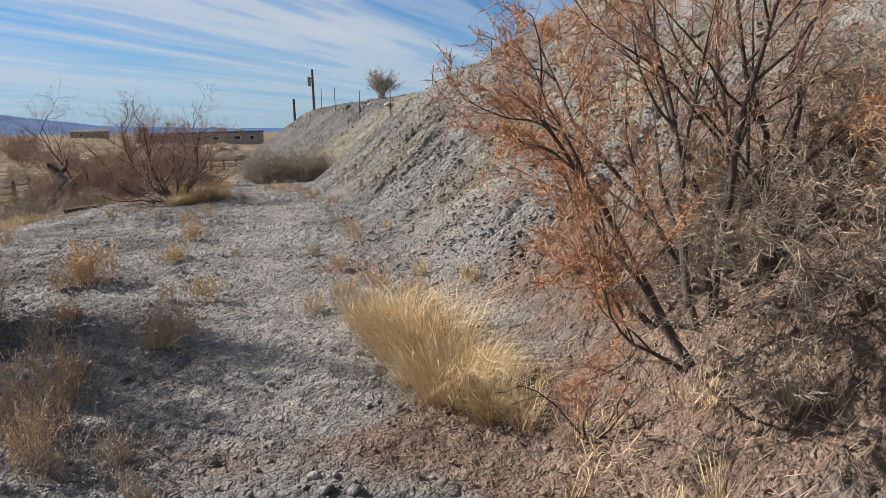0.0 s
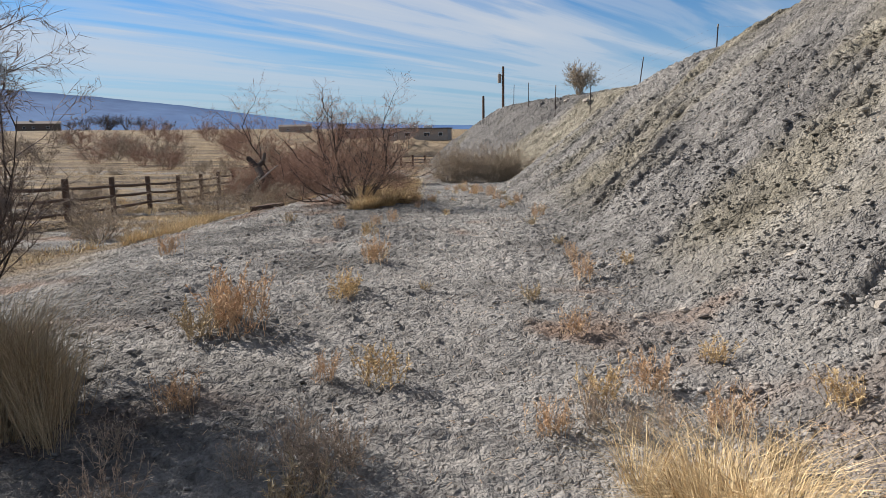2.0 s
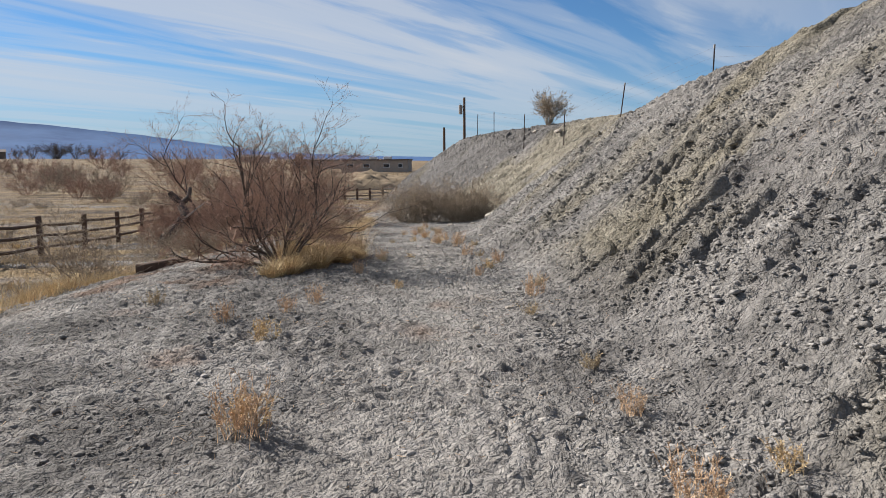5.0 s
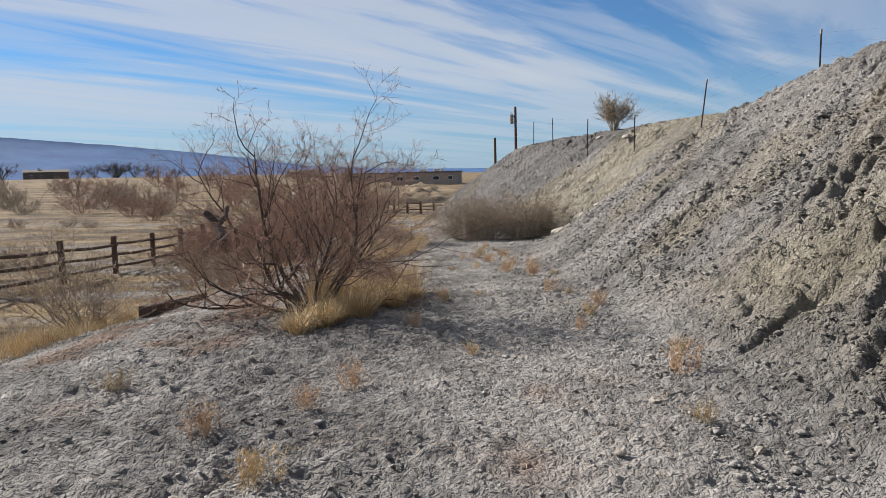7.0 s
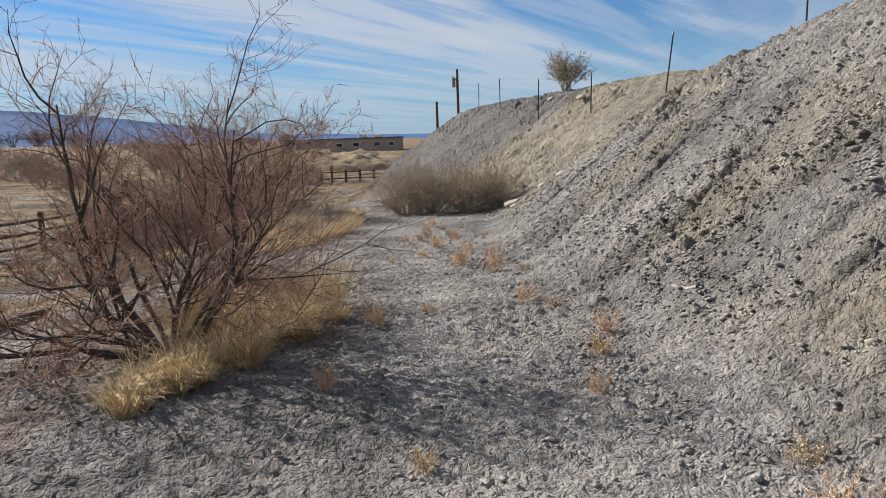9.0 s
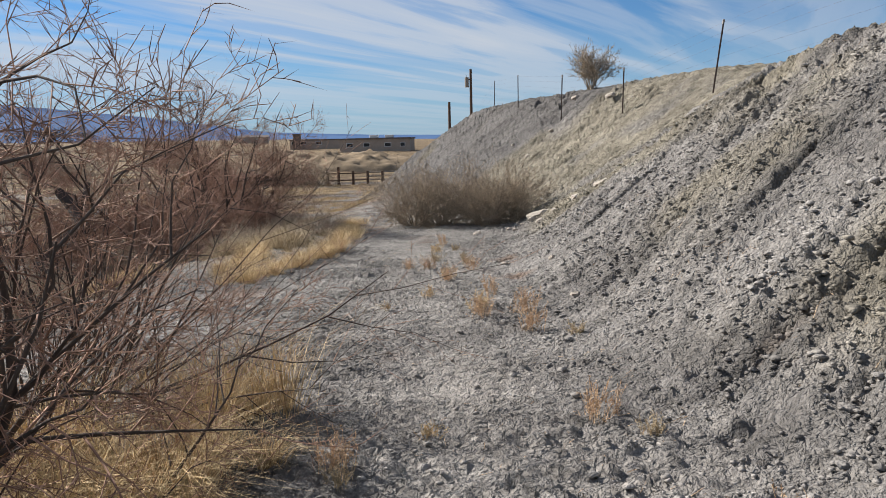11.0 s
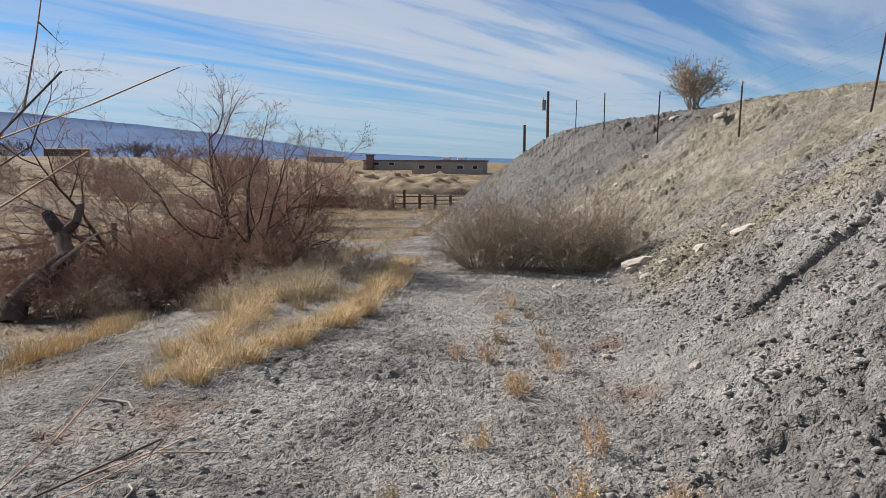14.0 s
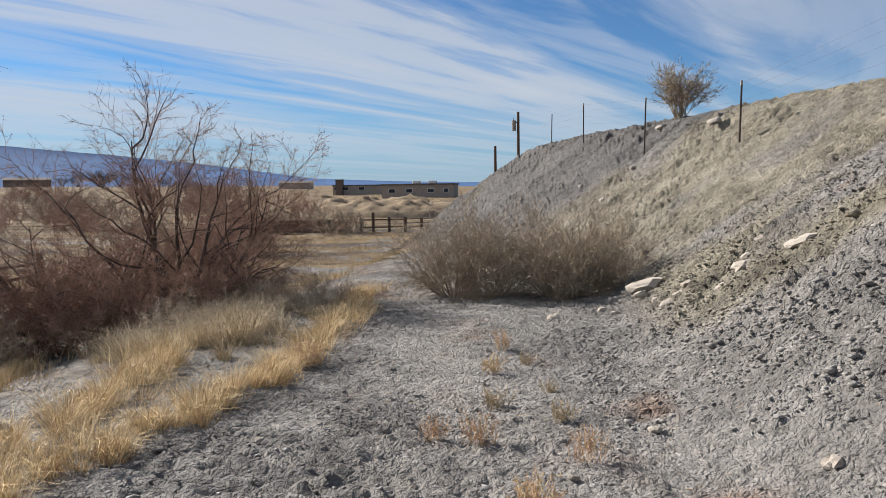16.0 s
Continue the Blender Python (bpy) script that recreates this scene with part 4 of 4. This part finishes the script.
# ---- stones, clods and sticks ----
ROCKS = ((2.19, 33.4, 0.42, 0.15), (2.28, 31.35, 0.16, 0.07), (2.34, 31.1, 0.12, 0.06), (1.66, 33.4, 0.14, 0.08), (1.95, 32.3, 0.15, 0.08), (0.61, 31.9, 0.14, 0.09), (1.75, 32.9, 0.1, 0.06), (2.1, 31.9, 0.13, 0.07),
         (1.03, 26.16, 0.07, 0.04), (1.63, 24.84, 0.07, 0.05), (2.46, 29.8, 0.15, 0.07), (2.6, 29.6, 0.17, 0.06), (3.04, 29.05, 0.24, 0.07), (1.95, 30.4, 0.13, 0.08), (0.4, 25.19, 0.05, 0.035), (-1.67, 25.83, 0.06, 0.03),
         (5.71, 42.78, 0.42, 0.25), (2.6, 43.3, 0.22, 0.16), (3.85, 7.74, 0.09, 0.05), (3.81, 6.32, 0.07, 0.05), (2.23, 4.31, 0.06, 0.04), (1.94, 4.66, 0.05, 0.03), (3.67, 10.06, 0.08, 0.05), (2.36, 8.37, 0.05, 0.03),
         (3.06, 7.78, 0.06, 0.04), (2.71, 7.81, 0.06, 0.04), (1.8, 13.86, 0.06, 0.04), (2.19, 12.96, 0.05, 0.03), (-0.82, 12.32, 0.04, 0.025), (1.45, 12.92, 0.05, 0.03), (1.59, 22.22, 0.07, 0.04), (1.64, 24.8, 0.06, 0.04),
         (3.5, 30.4, 0.16, 0.07), (3.3, 31.2, 0.12, 0.06), (2.9, 30.4, 0.12, 0.06), (1.4, 32.6, 0.12, 0.06), (1.5, 31.8, 0.09, 0.05), (4.6, 40.4, 0.25, 0.15), (3.6, 44.0, 0.22, 0.15), (2.2, 46.0, 0.25, 0.16), (4.9, 46.4, 0.4, 0.2))


def make_rocks():
    meshes = []
    for k in range(4):
        me = bpy.data.meshes.new("rock")
        bm = lump(80 + k, 2, 0.35, 0.6)
        bm.to_mesh(me), bm.free()
        meshes.append(me)
    rng = np.random.RandomState(90)
    for i, (x, y, r, h) in enumerate(ROCKS):
        r, h = (r * 0.65, h * 0.65) if y > 40 else (r, h)
        ob = part("rock", meshes[i % 4], "rock")
        ob.matrix_world = pose(x, y, lie(x, y) + h * 0.25, rng.normal(0, 6), -22 * float(steepness(x, y)), rng.rand() * 40 - 20) @ Matrix.Diagonal((r * 0.7, r * (0.4 + 0.3 * rng.rand()), h / 0.85, 1))
        tagged(ob, "pale flat sandstone lying on the grey clay", "rock", "stones on the slope")


make_rocks()


def make_clods():
    """Crumbled clay lying thick on the slope and along its toe: far too many to count."""
    rng = np.random.RandomState(101)
    forms = []
    for k in range(6):
        bm = bmesh.new()
        if k < 3:
            bmesh.ops.create_cube(bm, size=1.25)
        else:
            bmesh.ops.create_icosphere(bm, subdivisions=1, radius=1)
        bmesh.ops.triangulate(bm, faces=bm.faces[:])
        bm.verts.ensure_lookup_table()
        v = np.array([q.co for q in bm.verts])
        v = v * (1 + rng.normal(0, 0.2, (len(v), 1))) + rng.normal(0, 0.14, v.shape)
        forms.append((v, np.array([[q.index for q in f.verts] for f in bm.faces])))
        bm.free()
    # on the slope, then over the path
    n1, n2 = 56000, 24000
    y1, y2 = 1.5 + 33 * rng.rand(n1) ** 1.1, 1.0 + 31 * rng.rand(n2) ** 1.2
    x1, x2 = hill_toe(y1) - 0.6 + rng.rand(n1) ** 1.2 * 4.2, hill_toe(y2) - 5.0 * rng.rand(n2)
    x, y = np.concatenate([x1, x2]), np.concatenate([y1, y2])
    n = n1 + n2
    thick = 0.45 * fbm(x * 0.5, y * 0.5, 3, 120) + 0.12 * np.exp(-((x - hill_toe(y) - 0.5) / 0.9) ** 2) + 0.10 * steepness(x, y) + 0.5 * fbm(x * 2.2, y * 2.2, 2, 124)
    keep = (thick > -0.12 + 0.35 * rng.rand(n)) & ~((y < 5.2) & (x > 2.7) & (rng.rand(n) < 0.85))
    x, y = x[keep], y[keep]
    n = len(x)
    z = height(x, y)
    on = steepness(x, y)
    size = 0.005 + 0.008 * rng.rand(n) ** 2 + 0.022 * rng.rand(n) ** 16 + on * (0.002 + 0.010 * rng.rand(n) ** 2 + 0.025 * rng.rand(n) ** 22)
    V, F, K, D, c = [], [], [], [], 0
    which = rng.randint(0, 3, n) + 3 * (size > 0.019)
    kinds, darkening = soil_kind(x, y), shale_shade(x, y)
    for k, (v, f) in enumerate(forms):
        m = which == k
        q = m.sum()
        a = rng.rand(q) * 2 * np.pi
        ca, sa = np.cos(a)[:, None], np.sin(a)[:, None]
        vx, vy = v[None, :, 0] * ca - v[None, :, 1] * sa, v[None, :, 0] * sa + v[None, :, 1] * ca
        s = size[m][:, None]
        P = np.stack([x[m][:, None] + vx * s * 1.3, y[m][:, None] + vy * s * 1.1, z[m][:, None] + (v[None, :, 2] * 0.6 + 0.15) * s], -1)
        V.append(P.reshape(-1, 3))
        F.append((np.arange(q)[:, None, None] * len(v) + f[None]).reshape(-1, 3) + c)
        K.append(np.repeat(kinds[m], len(v), 0))
        D.append(np.repeat(darkening[m], len(v)))
        c += q * len(v)
    me = mesh_from("soil_clods", np.concatenate(V), np.concatenate(F))
    col = me.color_attributes.new("soil", "FLOAT_COLOR", "POINT")
    col.data.foreach_set("color", np.concatenate(K).astype(np.float32).ravel())
    dark = me.attributes.new("shale_shade", "FLOAT", "POINT")
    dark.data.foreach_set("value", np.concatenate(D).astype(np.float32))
    ob = part("soil_clods", me, "clod_soil")
    tagged(ob, "crumbled grey clay clods strewn over the slope and path", "soil", kind="stuff")


make_clods()


def stick_thing(name, pts, r, material, label, category):
    """A crooked stick lying on the ground through plan points."""
    rows = []
    z0 = lie(*pts[0])
    P = [np.array([x - pts[0][0], y - pts[0][1], lie(x, y) + r * 0.6 - z0]) for x, y in pts]
    for k in range(len(P) - 1):
        rows.append((*P[k], *P[k + 1], r * (1 - 0.5 * k / len(P)), r * (1 - 0.5 * (k + 1) / len(P))))
    ob = part(name, sticks(name, rows, 6), material)
    ob.matrix_world = pose(*pts[0], z0)
    return tagged(ob, label, category)


stick_thing("stick", ((3.1, 4.62), (3.2, 4.5), (3.3, 4.36), (3.43, 4.2)), 0.018, "bark", "dark broken stick lying on the clay", "stick")
stick_thing("stick", ((-3.06, 23.87), (-2.9, 23.86), (-2.76, 23.8), (-2.66, 23.7)), 0.014, "grey_wood", "pale weathered stick on the ground", "stick")
stick_thing("stick", ((-2.05, 22.45), (-1.9, 22.42), (-1.8, 22.3), (-1.79, 22.15)), 0.010, "grey_wood", "pale curved twig on the clay", "stick")
stick_thing("stick", ((-0.75, 22.1), (-0.7, 22.0), (-0.66, 21.88)), 0.009, "grey_wood", "short bleached twig on the path", "stick")
stick_thing("stick", ((2.44, 17.95), (2.5, 17.75), (2.53, 17.6)), 0.02, "grey_wood", "short grey branch on the toe of the slope", "stick")


# ---- fences ----
def split_rail_fence():
    fence = empty("split_rail_fence", pose(-11.0, 24.0, 0))
    rng = np.random.RandomState(130)
    posts = [(-9.2, 11.2), (-9.7, 14.4), (-10.2, 17.6), (-10.7, 20.9), (-11.2, 24.1), (-11.65, 27.3), (-12.1, 30.6), (-12.65, 34.0), (-13.2, 37.3), (-13.7, 40.5)]
    for x, y in posts:
        bm = bmesh.new()
        vs = box(bm, 0, 0, -0.3, 0.15, 0.13, 1.5)
        bmesh.ops.bevel(bm, geom=bm.edges[:], offset=0.02, segments=1, affect="EDGES")
        for v in bm.verts:
            v.co.x += rng.normal(0, 0.006)
            v.co.y += rng.normal(0, 0.006)
        p = part("post", bm, "old_wood", fence)
        p.matrix_local = pose(x + 11.0, y - 24.0, float(base_height(x, y)), rng.normal(0, 1), rng.normal(0, 1), 8)
    for (x0, y0), (x1, y1) in zip(posts, posts[1:]):
        for h in (0.24, 0.60, 0.93):
            a = np.array([x0 + 11, y0 - 24.15, float(base_height(x0, y0)) + h + rng.normal(0, 0.02)])
            b = np.array([x1 + 11, y1 - 23.85, float(base_height(x1, y1)) + h + rng.normal(0, 0.02)])
            mid = (a + b) / 2 + [0, 0, -0.03]
            r = 0.045 + 0.012 * rng.rand()
            part("rail", sticks("rail", [(*a, *mid, r * 0.8, r), (*mid, *b, r, r * 0.75)], 6), "old_wood", fence)
    tagged(fence, "dark weathered three-rail timber fence on straw grass", "fence")


split_rail_fence()

T_POSTS = ((10.9, 25.6, 1.5, 0, 0), (9.24, 30.55, 2.2, 0, 1), (7.3, 35.86, 1.98, 2, 6), (5.64, 40.15, 1.52, 0, 1), (4.15, 45.2, 1.62, 1, 1), (2.73, 51.24, 1.55, 0, 0), (1.75, 58.3, 1.5, 0, 1), (-0.5, 64.0, 1.2, 0, 0))


def wire_fence():
    fence = empty("wire_fence", pose(5.64, 40.15, 0))
    tops = []
    for x, y, h, rx, ry in T_POSTS:
        z = float(base_height(x, y))
        bm = bmesh.new()
        box(bm, 0, 0, -0.4, 0.045, 0.012, h + 0.4)
        box(bm, 0, 0.018, -0.4, 0.012, 0.03, h + 0.4)
        for k in range(18):
            box(bm, 0, -0.008, 0.1 + k * (h - 0.15) / 18, 0.02, 0.008, 0.025)
        p = part("t_post", bm, "rust_steel", fence)
        m = pose(x - 5.64, y - 40.15, z, rx, ry, 0)
        p.matrix_local = m
        tops.append((m, h))
        cap = bmesh.new()
        box(cap, 0, 0.006, h - 0.12, 0.05, 0.045, 0.12)
        part("painted_tip", cap, "grey_wood", p)
    for f in (0.12, 0.3, 0.48, 0.66, 0.82, 0.96):
        line = [np.array(m @ Vector((0, 0, h * f))) for m, h in tops]
        part("wire", tube("wire", line, [0.0016] * len(line), 3), "rust_steel", fence)
    tagged(fence, "thin steel-post wire fence along the hill crest", "fence")


wire_fence()


def utility_pole(x, y, top, with_can, label):
    pole = empty("utility_pole", pose(x, y, float(base_height(x, y))))
    h = top - float(base_height(x, y))
    part("pole", sticks("pole", [(0, 0, -0.5, 0, 0, h, 0.27, 0.2)], 10), "old_wood", pole)
    if with_can:
        bm = bmesh.new()
        bmesh.ops.create_cone(bm, cap_ends=True, segments=14, radius1=0.32, radius2=0.32, depth=1.5, matrix=pose(-0.62, 0, h - 2.0))
        bmesh.ops.create_cone(bm, cap_ends=True, segments=8, radius1=0.06, radius2=0.04, depth=0.5, matrix=pose(-0.7, 0, h - 1.1))
        part("transformer", bm, "grey_wood", pole, "grey transformer can")
        bm = bmesh.new()
        box(bm, -0.3, 0, h - 1.6, 0.7, 0.12, 0.12)
        part("bracket", bm, "rust_steel", pole)
    tagged(pole, label, "pole")


utility_pole(0.0, 128.0, 12.2, True, "wooden utility pole with a transformer behind the hill")
utility_pole(-3.4, 128.0, 7.3, False, "short dark wooden pole behind the hill")


def dead_trunk():
    """The dead forked trunk that leans against the end of the fence."""
    x, y = -9.1, 30.2
    thing = empty("fallen_tree", pose(x, y, float(base_height(x, y)) - 0.1))
    rng = np.random.RandomState(140)
    p, rows = np.array([0.0, 0, 0]), []
    for k, q in enumerate(((-0.1, 0.25, 0.35), (0.12, 0.7, 0.75), (0.3, 1.2, 1.1), (0.0, 1.5, 1.5), (-0.45, 1.7, 1.9))):
        q = np.array(q)
        rows.append((*p, *q, 0.26 - 0.03 * k, 0.23 - 0.03 * k))
        p = q
    part("trunk", sticks("trunk", rows, 8), "bark", thing)
    part("limb", sticks("limb", [(0.0, 1.5, 1.5, 0.25, 1.6, 1.75, 0.11, 0.09), (0.25, 1.6, 1.75, 0.3, 1.7, 2.1, 0.09, 0.06)], 7), "bark", thing)
    part("limb", sticks("limb", [(0.1, 0.7, 0.8, 0.5, 0.9, 1.15, 0.05, 0.04), (0.5, 0.9, 1.15, 1.0, 1.2, 1.6, 0.04, 0.02)], 6), "grey_wood", thing)
    tagged(thing, "dead forked tree trunk leaning by the fence", "tree trunk")


dead_trunk()


def bank_timber():
    bm = bmesh.new()
    box(bm, 0, 0, 0, 0.18, 1.5, 0.24)
    bmesh.ops.bevel(bm, geom=bm.edges[:], offset=0.015, segments=1, affect="EDGES")
    ob = part("timber", bm, "old_wood")
    ob.matrix_world = pose(-4.4, 19.4, float(base_height(-4.4, 19.4)) - 0.1, -2, 0, -8)
    tagged(ob, "dark old timber beam lying on the bank edge", "timber")


bank_timber()


# ---- far side of the plain ----
def far_gate():
    gate = empty("timber_gate", pose(-10.6, 73.0, float(base_height(-10.6, 73.0))))
    for x, h in ((0, 1.5), (1.2, 1.15), (2.4, 1.15), (3.6, 1.1), (-0.9, 1.1)):
        bm = bmesh.new()
        box(bm, x, 0, -0.2, 0.2, 0.2, h + 0.2)
        bmesh.ops.bevel(bm, geom=bm.edges[:], offset=0.02, segments=1, affect="EDGES")
        part("post", bm, "old_wood", gate)
    for h in (0.4, 0.95):
        part("rail", sticks("rail", [(-0.9, 0, h, 2.4, 0.05, h + 0.03, 0.06, 0.06)], 6), "old_wood", gate)
    for h in (0.2, 0.5, 0.8):
        part("rail", sticks("rail", [(2.4, 0, h + 0.2, 7.5, 2.0, h + 0.25, 0.06, 0.06)], 6), "grey_wood", gate)
    tagged(gate, "dark timber gate and rails at the end of the path", "gate")
    wall = bmesh.new()
    for k in range(3):
        box(wall, -17.2, 73.6, float(base_height(-17, 73.6)) + k * 0.32, 9.0, 0.3, 0.31)
    ob = part("retaining_wall", wall, "old_wood")
    tagged(ob, "low dark timber retaining wall", "wall")


far_gate()


def dirt_mound(name, x, y, rx, ry, h, seed, label):
    n = 60
    u, v = np.meshgrid(np.linspace(-1.2, 1.2, n), np.linspace(-1.2, 1.2, n))
    X, Y = x + u * rx, y + v * ry
    top = np.maximum(0, 1 - (u * u + v * v)) ** 0.7
    Z = base_height(X, Y) - 0.15 + top * (h + 0.5 * fbm(X * 0.5, Y * 0.5, 4, seed) * h * 0.8 + 0.25 * np.abs(fbm(X * 1.3, Y * 1.3, 3, seed + 9)) * h)
    i = (np.arange(n - 1)[:, None] * n + np.arange(n - 1)[None]).ravel()
    ob = part(name, mesh_from(name, np.stack([X - x, Y - y, Z], -1).reshape(-1, 3), np.stack([i, i + 1, i + 1 + n, i + n], 1), True), "mound")
    ob.matrix_world = pose(x, y, 0)
    tagged(ob, label, "earth mound")


dirt_mound("earth_mound", -15.5, 100.0, 13, 6, 2.0, 150, "heap of rough tan earth with tufts of grass")
dirt_mound("earth_mound", -24.0, 112.0, 12, 6, 1.9, 151, "smooth grey heap of earth")


def building(x, y, sx, sy, h, turn, wall_mat, label, base=None, windows=(), roof=0.25, boxes=(), gable=False):
    z = float(base_height(x, y)) - 0.3 if base is None else base
    thing = empty("building", pose(x, y, z, 0, 0, turn))
    bm = bmesh.new()
    box(bm, 0, 0, 0, sx, sy, h)
    part("wall", bm, wall_mat, thing)
    bm = bmesh.new()
    box(bm, 0, 0, h + 0.004, sx + 0.5, sy + 0.5, roof)
    if gable:
        for v in bm.verts:
            if v.co.z > h + roof / 2:
                v.co.y *= 0.05
    part("roof", bm, "roof", thing)
    for wx, wz, ww, wh in windows:
        bm = bmesh.new()
        box(bm, wx, -sy / 2 - 0.03, wz, ww, 0.1, wh)
        win = part("window", bm, "white_paint", thing)
        bm = bmesh.new()
        box(bm, wx, -sy / 2 - 0.09, wz + 0.1, ww - 0.2, 0.04, wh - 0.2)
        part("pane", bm, "dark_glass", win)
    for bx, bw, bh in boxes:
        bm = bmesh.new()
        box(bm, bx, 0, h + roof, bw, 2.5, bh)
        bmesh.ops.bevel(bm, geom=bm.edges[:], offset=0.08, segments=1, affect="EDGES")
        part("rooftop_unit", bm, "white_paint", thing)
    return tagged(thing, label, "building")


building(-23.0, 190.0, 16.6, 12, 4.2, 0, "stucco", "long low tan flat-roofed building", -2.2, [(-6, 2.4, 1.6, 1.0), (-2, 2.4, 1.6, 1.0), (3, 2.4, 1.6, 1.0), (6.5, 2.4, 1.2, 1.0)], 0.3, [(-1.0, 1.9, 0.7), (2.7, 1.9, 0.7)])
building(-47.6, 235.0, 15, 12, 3.7, 4, "stucco", "flat-roofed building beside a square chimney tower", -1.5, [(-6.2, 2.4, 1.8, 1.0), (-3.6, 2.4, 1.8, 1.0), (1, 2.4, 1.8, 1.0)], 0.3)
building(-52.4, 228.0, 2.0, 2.6, 5.4, 4, "dark_brick", "dark square chimney tower", -1.5, (), 0.2)
building(-225, 330, 19, 10, 3.6, 34, "dark_brick", "low brick house with a chimney on the plain", None, [(-6, 1.2, 1.2, 1.0), (-2, 1.2, 1.2, 1.0), (4, 1.2, 1.6, 1.0)], 1.2, [(-3, 1.2, 0.8)], True)
building(-275, 345, 20, 10, 3.4, 38, "white_paint", "pale low house far out on the plain", None, [(-4, 1.2, 1.2, 1.0), (2, 1.2, 1.2, 1.0)], 1.2, (), True)
building(-120, 400, 18, 10, 3.4, 15, "stucco", "low tan house far out on the plain", None, [(-4, 1.2, 1.2, 1.0), (3, 1.2, 1.2, 1.0)], 1.1, (), True)


def far_trees():
    proto = shrub("bare_tree", -212, 336, 161, ring_stems(161, 7, 0.3, 30, 4.2, 0.14), ((6, 38, 0.6, 0.15, 0.05, 5), (6, 40, 0.55, 0.2, 0.04, 4), (5, 40, 0.5, 0.2, 0.02, 2)), "bare tree among the far houses", "tree", "bark", least=0.05, group="trees among the far houses", woody=False)
    rng = np.random.RandomState(162)
    for x, y, s in ((-207, 340, 1.5), (-200, 348, 1.7), (-193, 352, 1.6), (-187, 356, 1.4), (-244, 325, 1.7), (-252, 322, 1.6), (-176, 362, 1.1), (-262, 330, 1.5), (-204, 352, 1.6), (-197, 344, 1.4)):
        copy_thing(proto, pose(x, y, float(base_height(x, y)) - 0.1, 0, 0, rng.rand() * 360) @ Matrix.Scale(s, 4))


far_trees()


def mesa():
    """The long tableland behind the plain, with the blue of aerial haze in its colour."""
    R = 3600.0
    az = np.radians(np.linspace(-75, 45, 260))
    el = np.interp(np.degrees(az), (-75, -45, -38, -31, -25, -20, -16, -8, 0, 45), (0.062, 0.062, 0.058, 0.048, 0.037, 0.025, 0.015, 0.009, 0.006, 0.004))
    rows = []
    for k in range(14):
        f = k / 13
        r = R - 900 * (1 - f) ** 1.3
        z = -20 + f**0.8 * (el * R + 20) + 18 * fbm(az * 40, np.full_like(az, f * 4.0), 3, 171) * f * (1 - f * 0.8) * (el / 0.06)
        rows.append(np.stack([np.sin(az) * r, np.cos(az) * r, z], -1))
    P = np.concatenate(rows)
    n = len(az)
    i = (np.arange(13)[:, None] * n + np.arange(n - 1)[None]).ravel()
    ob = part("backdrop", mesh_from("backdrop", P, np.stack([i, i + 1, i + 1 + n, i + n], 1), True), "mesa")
    tagged(ob, "long flat-topped tableland on the skyline, coloured with haze blue", "mesa", kind="structure")


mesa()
